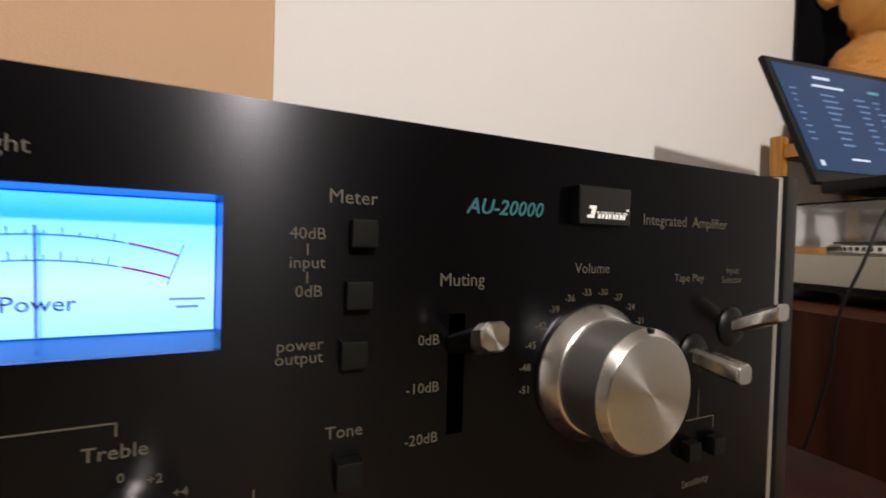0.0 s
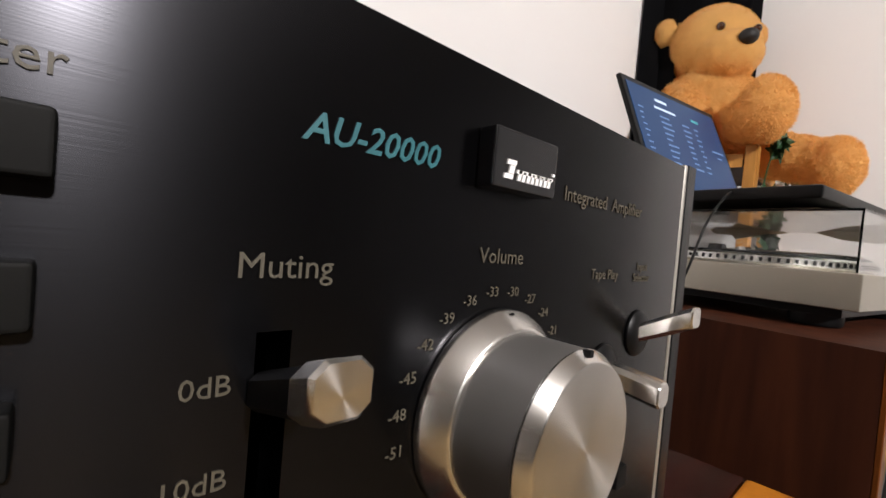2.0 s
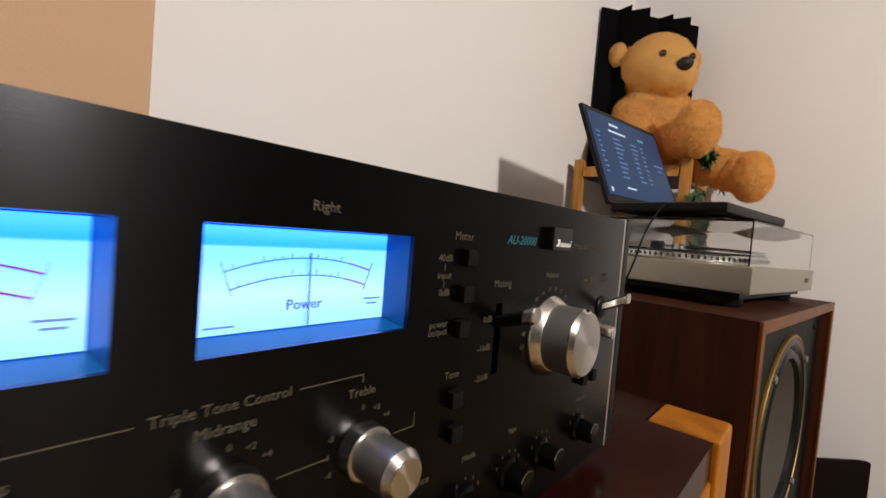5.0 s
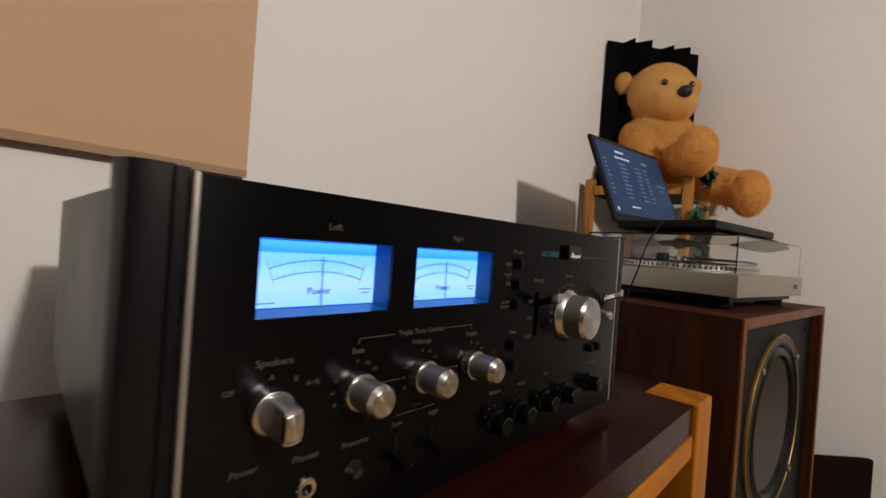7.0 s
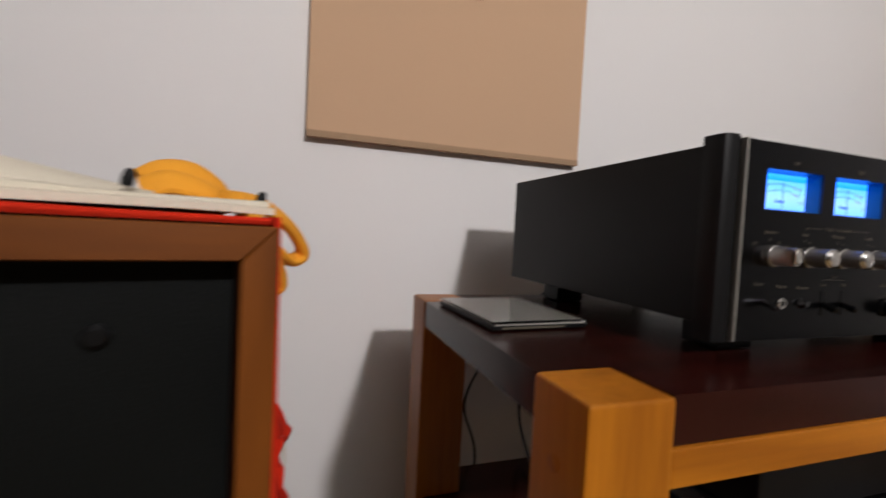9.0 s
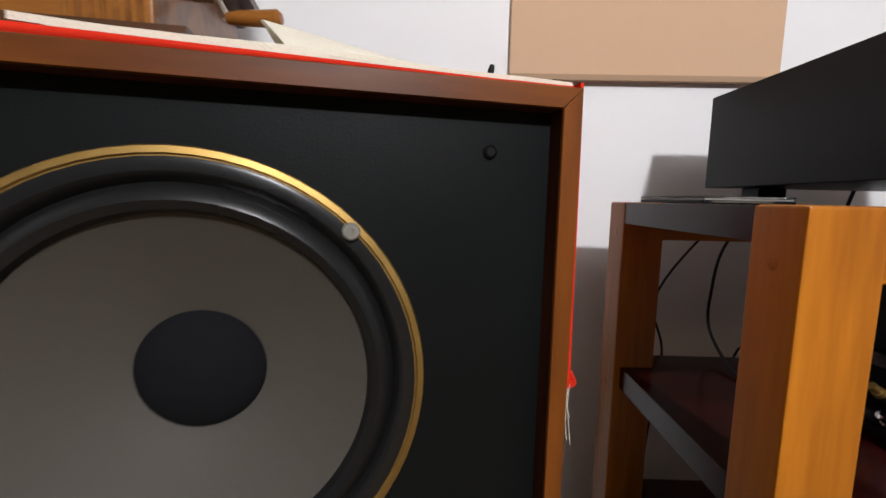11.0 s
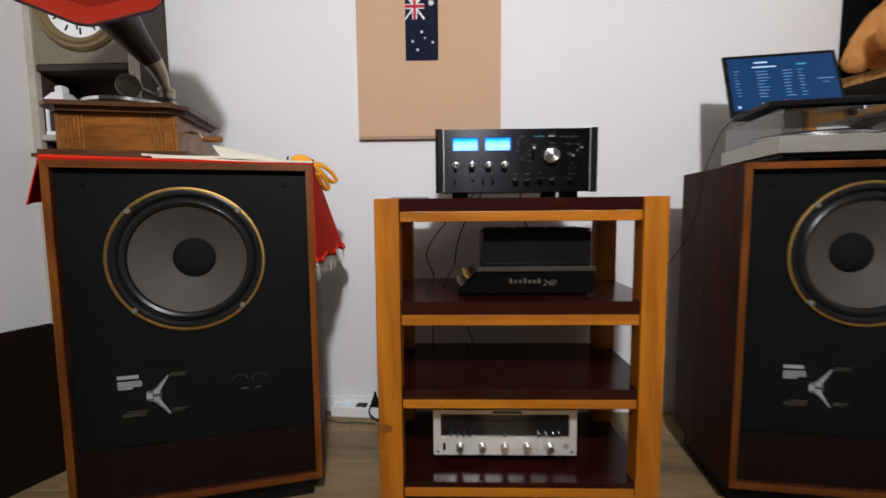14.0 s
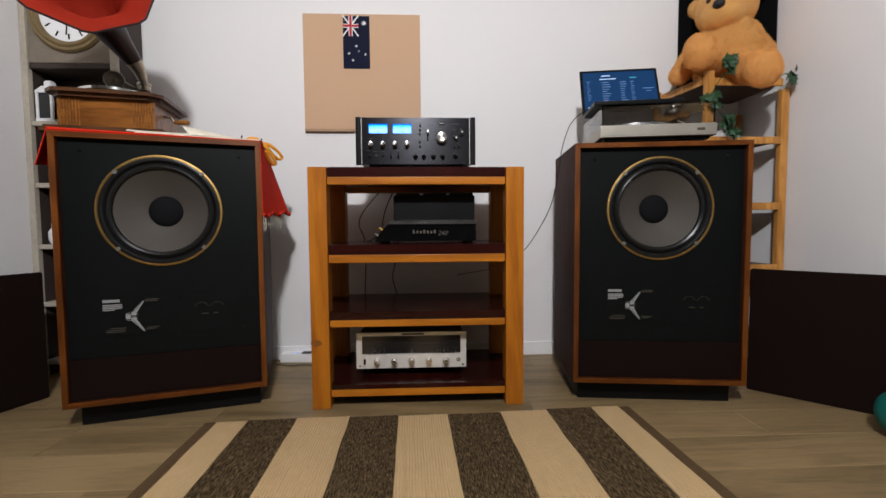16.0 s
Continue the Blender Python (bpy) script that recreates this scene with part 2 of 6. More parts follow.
WALL = surface("white_wall_paint", (0.74, 0.73, 0.72), 0.7, vary=0.03, scale=1.2, bump=0.12, bump_scale=260)
# Tones of the unseen walls: dark to cut bounce, paler for panel reflections.
UNSEEN_DARK_WALL = surface("unseen_wall_dark", (0.07, 0.06, 0.05), 0.8, vary=0.05)
UNSEEN_PALE_WALL = surface("unseen_wall_pale", (0.34, 0.335, 0.33), 0.7, vary=0.05)
# Ceiling is out of view; its grey is set for bounce and panel glow.
CEIL = surface("unseen_grey_ceiling", (0.36, 0.35, 0.34), 0.8, vary=0.03, bump=0.1)
TRIM = surface("white_gloss_trim", (0.8, 0.8, 0.78), 0.35, vary=0.04)
PLANK = timber("grey_oak_laminate", (0.092, 0.063, 0.028), (0.262, 0.182, 0.088), (3, 26, 26), 0.42, 0.1, per_piece=0.35, ring=2.5)
PINE = timber("honey_stained_pine", (0.225, 0.066, 0.003), (0.44, 0.155, 0.0075), (22, 22, 1.6), 0.40, 0.06, ring=3.5)
PINE_X = timber("honey_stained_pine_rail", (0.225, 0.066, 0.003), (0.44, 0.155, 0.0075), (1.6, 22, 22), 0.40, 0.06, ring=3.5)
MAHOG = timber("dark_red_varnished_board", (0.0085, 0.0016, 0.0012), (0.028, 0.0046, 0.0031), (1.5, 14, 14), 0.22, 0.07, bump=0.05, spec=0.21)
WALNUT = timber("dark_walnut_veneer", (0.021, 0.0055, 0.0026), (0.062, 0.0175, 0.007), (16, 16, 1.8), 0.58, 0.0, spec=0.12)
TEAK = timber("reddish_teak_edging", (0.058, 0.0152, 0.0016), (0.160, 0.047, 0.0048), (14, 14, 2), 0.4, 0.06)
TEAK_X = timber("reddish_teak_edging_across", (0.058, 0.0152, 0.0016), (0.160, 0.047, 0.0048), (2, 14, 14), 0.4, 0.06)
BAFFLE = surface("satin_black_baffle", (0.0034, 0.0041, 0.0041), 0.50, vary=0.3, bump=0.12, bump_scale=500, spec=0.11)
BROWN_CLOTH = surface("dark_brown_speaker_cloth", (0.0085, 0.0042, 0.0030), 0.9, vary=0.3, scale=20, bump=0.5, bump_scale=900, spec=0.06)
BLACK = surface("black_plastic", (0.0035, 0.0035, 0.0038), 0.40, vary=0.2, spec=0.18)
MATT_BLACK = surface("matt_black_foam", (0.006, 0.006, 0.007), 0.95, vary=0.3, bump=0.4, bump_scale=300, spec=0.1)
SHELLAC = surface("glossy_black_enamel", (0.008, 0.008, 0.009), 0.16, vary=0.2, coat=0.4)
CHROME = surface("polished_chrome", (0.75, 0.74, 0.72), 0.14, 1.0, vary=0.05, rough_vary=0.05)
SILVER = brushed("turned_aluminium", (0.72, 0.70, 0.67), 0.25, 1.0, 0.0, lines=(600, 600, 600), bump=0.02)
SPUN = brushed("spun_aluminium_cap", (0.78, 0.76, 0.73), 0.26, 1.0, 0.8, radial="Y", turn=0.25, lines=(300, 300, 300), bump=0.02)
KNURL = brushed("grey_turned_barrel", (0.35, 0.34, 0.325), 0.32, 0.75, 0.6, radial="Y", turn=0.25, lines=(900, 10, 900), bump=0.03)
ANODISED = brushed("black_anodised_panel", (0.0205, 0.0206, 0.0232), 0.25, 0.95, 0.74, tangent=(0, 0, 1), lines=(6, 2, 2500), bump=0.025)
SATIN = surface("satin_pale_metal", (0.46, 0.44, 0.40), 0.38, 0.8, vary=0.12, scale=60)
DECK_CHROME = surface("worn_chrome", (0.36, 0.36, 0.37), 0.22, 1.0, vary=0.2, scale=30)
CLAMP = surface("dull_zinc_screw", (0.19, 0.18, 0.155), 0.45, 0.4, vary=0.2, scale=80)
CHEEK = surface("satin_black_cheek", (0.0042, 0.0042, 0.0046), 0.38, vary=0.2, spec=0.22, bump=0.05, bump_scale=900)
CASE = surface("satin_black_steel_case", (0.0035, 0.0031, 0.0031), 0.34, 0.0, spec=0.15, vary=0.15, bump=0.06, bump_scale=700)
PRINT = surface("cream_panel_print", (0.064, 0.055, 0.037), 0.6, vary=0.1)
TEAL = surface("teal_panel_print", (0.014, 0.10, 0.12), 0.5, vary=0.1)
DULL_PRINT = surface("dull_white_print", (0.25, 0.25, 0.245), 0.6, vary=0.15, scale=60)
GLOSS_BLACK = surface("gloss_black_paint", (0.003, 0.003, 0.0032), 0.13, vary=0.2, spec=0.16)
WHITE_PRINT = surface("white_print", (0.8, 0.8, 0.8), 0.5, vary=0.05)
BRASS = surface("aged_brass", (0.32, 0.20, 0.056), 0.47, 0.9, vary=0.3, scale=30)
CONE = surface("grey_paper_cone", (0.047, 0.040, 0.031), 0.75, vary=0.12, scale=14, bump=0.2, bump_scale=400)
RUBBER = surface("glossy_black_rubber", (0.008, 0.008, 0.008), 0.30, vary=0.2, spec=0.25)
BOARD = surface("tan_pinboard_card", (0.54, 0.355, 0.22), 0.85, vary=0.04, scale=3, bump=0.15, bump_scale=300)
BOARD_EDGE = surface("brown_card_edge", (0.34, 0.22, 0.13), 0.8, vary=0.1)

# ---------- room ----------
X0, X1, Y0, Y1, H = -1.80, 1.78, -6.2, 0.592, 2.60
single("wall_back", boxes((X0 - 0.1, X1 + 0.1, Y1, Y1 + 0.1, 0, H)), WALL, "white painted wall behind the stereo", "wall", kind="structure")
single("wall_left", boxes((X0 - 0.1, X0, -0.75, Y1, 0, H)), WALL, "plain white painted side wall", "wall", kind="structure")
single("wall_right", boxes((X1, X1 + 0.1, -0.65, Y1, 0, H)), WALL, "plain white painted side wall", "wall", kind="structure")
# Unseen walls added round the viewer; their tones steer the bounce light.
single("unseen_wall_left", boxes((-3.3, -3.2, Y0, -0.75, 0, H)), UNSEEN_DARK_WALL, "unseen added wall, dark taupe to cut bounce light", "wall", kind="structure")
single("unseen_wall_right", boxes((3.2, 3.3, Y0, -0.65, 0, H)), UNSEEN_PALE_WALL, "unseen added wall, grey-white for panel reflections", "wall", kind="structure")
single("unseen_return_left", boxes((-3.3, X0 - 0.101, -0.75, -0.65, 0, H)), UNSEEN_DARK_WALL, "unseen added return wall, dark taupe to cut bounce light", "wall", kind="structure")
single("unseen_return_right", boxes((X1 + 0.101, 3.3, -0.65, -0.55, 0, H)), UNSEEN_PALE_WALL, "unseen added return wall, grey-white for panel reflections", "wall", kind="structure")
single("unseen_wall_front", boxes((-3.3, 3.3, Y0 - 0.1, Y0, 0, H)), UNSEEN_DARK_WALL, "unseen added wall behind the viewer, dark taupe to cut bounce light", "wall", kind="structure")
single("ceiling", boxes((-3.3, 3.3, Y0 - 0.1, Y1 + 0.1, H, H + 0.1)), CEIL, "unseen flat ceiling, greyed to limit bounce light", "ceiling", kind="structure")
floor = single("floor", boxes((-3.3, 3.3, Y0 - 0.1, Y1 + 0.1, -0.1, -0.006)), PLANK, "greyish oak laminate plank floor", "floor", kind="structure")
bm = bmesh.new()
box(bm, X0, X1, Y1 - 0.014, Y1 - 0.0005, 0, 0.072, 0.003)
single("baseboard", bm, TRIM, "white painted baseboard along the back wall", "baseboard", kind="structure")
bm = bmesh.new()
box(bm, X1 - 0.014, X1 - 0.0005, -0.65, Y1 - 0.016, 0, 0.072, 0.003)
single("baseboard", bm, TRIM, "white painted baseboard along the side wall", "baseboard", kind="structure")
bm = bmesh.new()
box(bm, X0 + 0.0005, X0 + 0.014, -0.75, Y1 - 0.016, 0, 0.072, 0.003)
single("baseboard", bm, TRIM, "white painted baseboard along the side wall", "baseboard", kind="structure")

# ---------- stereo rack ----------
rack = thing("stereo_rack", "wooden stereo rack of honey pine posts with four dark red shelves", "rack", pose(0.0265, 0, 0))
RX, RF, RB = 0.4145, -0.061, 0.385
for sx in (-1, 1):
    for y0, y1 in ((RF, RF + 0.067), (RB - 0.067, RB)):
        x0, x1 = sorted((sx * RX, sx * (RX - 0.071)))
        bm = bmesh.new()
        box(bm, x0, x1, y0, y1, 0, 0.9395, 0.004)
        part("post", bm, PINE, rack)
for y, z in ((RF + 0.034, 0.885), (RF + 0.034, 0.60), (RB - 0.034, 0.885), (RB - 0.034, 0.60)):
    for sx in (-1, 1):
        bm = bmesh.new()
        lathe(bm, [(0, 0.0006), (0.0060, 0.0006), (0.0066, 0.0002), (0.0066, -0.001), (0, -0.001)], 18, pose(sx * RX, y, z, 0, sx * 90, 0))
        part("screw_plug", bm, PINE_X, rack, "round wooden screw plug")
bm = bmesh.new()
lathe(bm, [(0, 0.0007), (0.012, 0.0006), (0.017, 0.0001), (0.017, -0.001), (0, -0.001)], 20, pose(-RX + 0.020, RF, 0.262, 90) @ Matrix.Diagonal((1.25, 0.8, 1, 1)))
part("knot", bm, surface("resinous_knot", (0.17, 0.052, 0.005), 0.4, vary=0.35, scale=90), rack, "dark knot in the post")
for z0, z1, zr in ((0.9025, 0.9385, 0.872), (0.604, 0.642, 0.572), (0.350, 0.381, 0.322), (0.076, 0.094, 0.047)):
    bm = bmesh.new()
    inner = RX - 0.073
    top = z0 > 0.9
    edge = RX - 0.002 if top else RX - 0.012
    f0, f1, b1, b0 = RF + 0.006, RF + 0.0675, RB - 0.0675, RB - 0.002
    prism(bm, [(-inner, f0), (inner, f0), (inner, f1), (edge, f1), (edge, b1), (inner, b1), (inner, b0), (-inner, b0), (-inner, b1), (-edge, b1), (-edge, f1), (-inner, f1)], z0, z1)
    part("shelf", bm, MAHOG, rack, "dark red varnished shelf board")
    bm = bmesh.new()
    box(bm, -inner, inner, RF + 0.004, RF + 0.040, zr, z0 - 0.001, 0.003)
    part("rail", bm, PINE_X, rack, "honey pine front rail")
    bm = bmesh.new()
    box(bm, -inner, inner, RB - 0.040, RB - 0.004, zr, z0 - 0.001, 0.003)
    part("rail", bm, PINE_X, rack, "honey pine back rail")


# ---------- loudspeakers ----------
def loudspeaker(m, label, top=1.028, shift=0.0):
    sp = thing("loudspeaker", label, "loudspeaker", m, group="pair of loudspeakers")
    W, D, B, T, E = 0.328, 0.385, 0.085, top, 0.0190
    bm = bmesh.new()
    box(bm, -W + 0.03, W - 0.03, 0.03, D - 0.02, 0, B - 0.001, 0.004)
    part("plinth", bm, BLACK, sp, "black recessed plinth")
    # cabinet shell: mitred boards with an open front
    bm = bmesh.new()
    o = [(-W, B), (W, B), (W, T), (-W, T)]
    i = [(-W + E, B + E), (W - E, B + E), (W - E, T - E), (-W + E, T - E)]
    fo, fi, bo, bi = ([bm.verts.new((x, y, z)) for x, z in ring] for ring, y in ((o, -0.0215), (i, -0.0215), (o, D), (i, 0.14)))
    for k in range(4):
        j = (k + 1) % 4
        for q in ((fi[k], fi[j], bi[j], bi[k]), (fo[j], fo[k], bo[k], bo[j])):
            bm.faces.new(q)
        bm.faces.new((fo[k], fo[j], fi[j], fi[k]))
    bm.faces.new(bi)
    bm.faces.new(bo[::-1])
    part("cabinet", bm, WALNUT, sp, smooth=False)
    # front edging, one mitred lath a side
    for k in range(4):
        j = (k + 1) % 4
        bm = bmesh.new()
        a = [bm.verts.new((p[0], y, p[1])) for y in (-0.0268, -0.0218) for p in (o[k], o[j], i[j], i[k])]
        for q in ((0, 1, 2, 3), (7, 6, 5, 4), (0, 4, 5, 1), (1, 5, 6, 2), (2, 6, 7, 3), (3, 7, 4, 0)):
            bm.faces.new([a[v] for v in q])
        bmesh.ops.bevel(bm, geom=list(bm.edges), offset=0.0008, segments=1, affect="EDGES")
        part("edging", bm, TEAK if k % 2 else TEAK_X, sp, "reddish wooden front edging")
    # baffle with a round opening left behind the driver
    CX, CZ, R = -0.013 + shift, 0.774, 0.2015
    bm = bmesh.new()
    y = -0.004
    x0, x1, z0, z1 = -W + E + 0.0005, W - E - 0.0005, 0.252, T - E - 0.0005
    n = 64
    ring = [bm.verts.new((CX + 0.194 * math.cos(2 * math.pi * k / n), y, CZ + 0.194 * math.sin(2 * math.pi * k / n))) for k in range(n)]
    back = [bm.verts.new((v.co.x, y + 0.009, v.co.z)) for v in ring]
    rim = []
    for k in range(n):
        c, s = math.cos(2 * math.pi * k / n), math.sin(2 * math.pi * k / n)
        f = min(((x1 - CX) if c > 0 else (CX - x0)) / abs(c) if abs(c) > 1e-6 else 9, ((z1 - CZ) if s > 0 else (CZ - z0)) / abs(s) if abs(s) > 1e-6 else 9)
        rim.append(bm.verts.new((CX + c * f, y, CZ + s * f)))
    for k in range(n):
        j = (k + 1) % n
        bm.faces.new((ring[k], ring[j], rim[j], rim[k]))
        bm.faces.new((ring[j], ring[k], back[k], back[j]))
    for cx, cz in ((x0, z0), (x1, z0), (x0, z1), (x1, z1)):
        k = min(range(n), key=lambda q: (rim[q].co.x - cx) ** 2 + (rim[q].co.z - cz) ** 2)
        if (rim[k].co.x - cx) ** 2 + (rim[k].co.z - cz) ** 2 > 1e-8:
            near = sorted(range(n), key=lambda q: (rim[q].co.x - cx) ** 2 + (rim[q].co.z - cz) ** 2)
            on_x = next(q for q in near if abs(rim[q].co.x - cx) < 1e-4)
            on_z = next(q for q in near if abs(rim[q].co.z - cz) < 1e-4)
            bm.faces.new((rim[on_x], rim[on_z], bm.verts.new((cx, y, cz))))
    part("baffle", bm, BAFFLE, sp, "satin black front baffle", smooth=False)
    bm = bmesh.new()
    box(bm, x0, x1, -0.010, 0.003, B + E + 0.001, 0.250, 0.002)
    part("lower_panel", bm, BROWN_CLOTH, sp, "dark brown cloth-covered lower panel")
    # driver
    face = pose(CX, y, CZ, 90)
    bm = bmesh.new()
    lathe(bm, [(0.190, 0.0), (R, 0.0), (R, 0.004), (R - 0.001, 0.0055), (R - 0.0062, 0.0065), (R - 0.0076, 0.0045), (0.190, 0.0045)], 64, face)
    drv = part("driver", bm, BRASS, sp, "round driver with a gold rim")
    bm = bmesh.new()
    lathe(bm, [(R - 0.0077, 0.004), (0.190, 0.006), (0.182, 0.006), (0.178, 0.003), (0.174, -0.004), (0.168, 0.004), (0.160, 0.007), (0.153, 0.003), (0.150, -0.006)], 64, face)
    part("surround", bm, RUBBER, drv, "glossy black rubber surround")
    bm = bmesh.new()
    lathe(bm, [(0.151, -0.005), (0.147, -0.008), (0.120, -0.026), (0.090, -0.043), (0.056, -0.058)], 64, face)
    part("cone", bm, CONE, drv, "grey-brown paper cone")
    bm = bmesh.new()
    lathe(bm, [(0.0575, -0.058), (0.055, -0.053), (0.045, -0.046), (0.030, -0.040), (0.014, -0.037), (0, -0.036)], 40, face)
    part("dust_cap", bm, MATT_BLACK, drv, "black dust cap")
    for ang in (45, 135, 225, 315):
        c, s = math.cos(radians(ang)), math.sin(radians(ang))
        bm = bmesh.new()
        lathe(bm, [(0.0, 0.0100), (0.0018, 0.0100), (0.0022, 0.0110), (0.0064, 0.0110), (0.0078, 0.0096), (0.0078, 0.004), (0, 0.004)], 14, pose(CX + c * 0.192, y, CZ + s * 0.192, 90))
        part("clamp", bm, CLAMP, drv, "pale metal clamp screw")
    for sx in (-1, 1):
        bm = bmesh.new()
        lathe(bm, [(0, 0.004), (0.004, 0.004), (0.0065, 0.002), (0.0065, 0)], 14, pose(sx * 0.248, y - 0.0002, T - 0.058, 90))
        part("grille_socket", bm, BLACK, sp)
    # printed plates
    bm = bmesh.new()
    box(bm, -0.215, -0.03, -0.0060, -0.0042, 0.325, 0.462, 0.0005, 1)
    plate1 = part("badge_plate", bm, BAFFLE, sp, "black printed plate with a white horn drawing")
    for zz, w, h in ((0.447, 0.052, 0.010), (0.436, 0.058, 0.004), (0.430, 0.060, 0.004), (0.424, 0.058, 0.004), (0.418, 0.036, 0.004)):
        part("print_bar", boxes((-0.205, -0.205 + w, -0.0068, -0.0061, zz, zz + h)), DULL_PRINT, plate1, smooth=False)
    for xx, zz, w in ((-0.075, 0.452, 0.042), (-0.075, 0.446, 0.038), (-0.198, 0.345, 0.060), (-0.198, 0.339, 0.056), (-0.185, 0.352, 0.047), (-0.075, 0.349, 0.04), (-0.075, 0.343, 0.030)):
        part("fine_print", boxes((xx, xx + w, -0.0068, -0.0061, zz, zz + 0.0022)), PRINT, plate1, smooth=False)
    bm = bmesh.new()
    for s in (-1, 1):
        sweep(bm, [(-0.136, -0.0066, 0.393 + s * 0.012), (-0.118, -0.0066, 0.393 + s * 0.016), (-0.083, -0.0066, 0.393 + s * 0.055), (-0.079, -0.0066, 0.393 + s * 0.055), (-0.108, -0.0066, 0.393 + s * 0.012)], 0.0008, 5)
    box(bm, -0.137, -0.122, -0.0068, -0.0061, 0.384, 0.402)
    for s in (-1, 1):
        prism(bm, [(x, 0.393 + s * z) for x, z in ((-0.120, 0.004), (-0.120, 0.013), (-0.113, 0.018), (-0.104, 0.012), (-0.104, 0.004))][::s], 0, 0.0004, pose(0, -0.0062, 0, 90))
        prism(bm, [(x, 0.393 + s * z) for x, z in ((-0.112, 0.018), (-0.083, 0.053), (-0.081, 0.051), (-0.103, 0.013))][::s], 0, 0.0003, pose(0, -0.0062, 0, 90))
    for s in (-0.008, 0.0, 0.008):
        box(bm, -0.125, -0.098, -0.0072, -0.0069, 0.393 + s, 0.3942 + s)
    part("horn_drawing", bm, DULL_PRINT, plate1, "white line drawing of a horn")
    bm = bmesh.new()
    box(bm, 0.018, 0.262, -0.0056, -0.0042, 0.318, 0.462, 0.0005, 1)
    plate2 = part("control_plate", bm, BAFFLE, sp, "black control plate with two small dials")
    for k in range(9):
        for cx in (0.105, 0.158):
            a = math.pi * (0.10 + 0.8 * k / 8)
            part("tick", boxes((cx + 0.022 * math.cos(a) - 0.0009, cx + 0.022 * math.cos(a) + 0.0009, -0.0062, -0.0057, 0.408 + 0.020 * math.sin(a), 0.413 + 0.020 * math.sin(a))), PRINT, plate2, smooth=False)
    for bx0, bx1 in ((0.105, 0.128), (0.145, 0.160)):
        part("print_bar", boxes((bx0, bx1, -0.0062, -0.0057, 0.386, 0.389)), PRINT, plate2, smooth=False)
    for xx, zz in ((0.03, 0.45), (0.03, 0.33), (0.25, 0.45), (0.25, 0.33)):
        bm = bmesh.new()
        lathe(bm, [(0, 0.003), (0.004, 0.0025), (0.005, 0)], 10, pose(xx, -0.0056, zz, 90))
        part("screw", bm, BLACK, plate2)
    plate1.location.x = plate2.location.x = shift
    return sp


loudspeaker(pose(-0.894, -0.091, 0, 0, 0, 16), "tall walnut loudspeaker, black baffle, red cloth draped over it", 1.040)
loudspeaker(pose(0.970, -0.075, 0, 0, 0, -7), "tall walnut loudspeaker, black baffle, turntable standing on it", shift=0.013)

# ---------- integrated amplifier: u across and v up from the panel's bottom middle ----------

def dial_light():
    """The lit dial: its lamp's falloff is painted into the emission, cyan at the top, paler below."""
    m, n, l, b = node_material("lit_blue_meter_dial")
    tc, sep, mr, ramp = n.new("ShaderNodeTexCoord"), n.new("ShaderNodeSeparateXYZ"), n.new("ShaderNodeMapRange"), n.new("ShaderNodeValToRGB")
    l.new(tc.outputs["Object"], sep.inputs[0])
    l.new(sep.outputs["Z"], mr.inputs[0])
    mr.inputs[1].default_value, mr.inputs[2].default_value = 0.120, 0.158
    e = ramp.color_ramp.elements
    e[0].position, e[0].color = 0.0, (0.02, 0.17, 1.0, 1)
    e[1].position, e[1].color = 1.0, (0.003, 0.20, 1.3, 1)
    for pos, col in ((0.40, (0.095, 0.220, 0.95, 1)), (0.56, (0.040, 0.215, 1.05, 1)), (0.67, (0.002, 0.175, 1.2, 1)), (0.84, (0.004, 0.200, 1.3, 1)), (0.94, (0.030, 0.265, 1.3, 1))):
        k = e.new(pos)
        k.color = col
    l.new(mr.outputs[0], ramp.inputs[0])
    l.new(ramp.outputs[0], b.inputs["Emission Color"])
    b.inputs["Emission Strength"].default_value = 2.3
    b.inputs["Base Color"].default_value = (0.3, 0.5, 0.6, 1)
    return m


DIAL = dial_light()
BLUE_WALL = surface("blue_tinted_meter_well", (0.001, 0.105, 0.24), 0.35, vary=0.1)
DIAL_INK = surface("dark_dial_ink", (0.025, 0.06, 0.13), 0.6, vary=0.1)
DIAL_PALE_INK = surface("grey_dial_ink", (0.16, 0.30, 0.42), 0.6, vary=0.1)
DIAL_RED = surface("red_dial_ink", (0.35, 0.01, 0.06), 0.6, vary=0.1)

BUTTON = surface("dark_grey_push_button", (0.005, 0.005, 0.0047), 0.6, vary=0.15, spec=0.1)
AMP_X, AMP_Z = 0.023, 0.957
amp = thing("integrated_amplifier", "black brushed integrated amplifier with two lit blue meters, on the rack", "amplifier", pose(AMP_X, 0, AMP_Z))
METERS = ((-0.1865, -0.1105), (-0.0920, -0.0160))
V0, V1 = 0.1205, 0.1575
bm = bmesh.new()
plate(bm, -0.2115, 0.2115, 0.0, 0.1815, 0.0, 0.010, [(a, b, V0, V1) for a, b in METERS] + [(0.0445, 0.0500, 0.090, 0.1265)])
panel = part("front_panel", bm, ANODISED, amp, "brushed black anodised front panel", smooth=False)
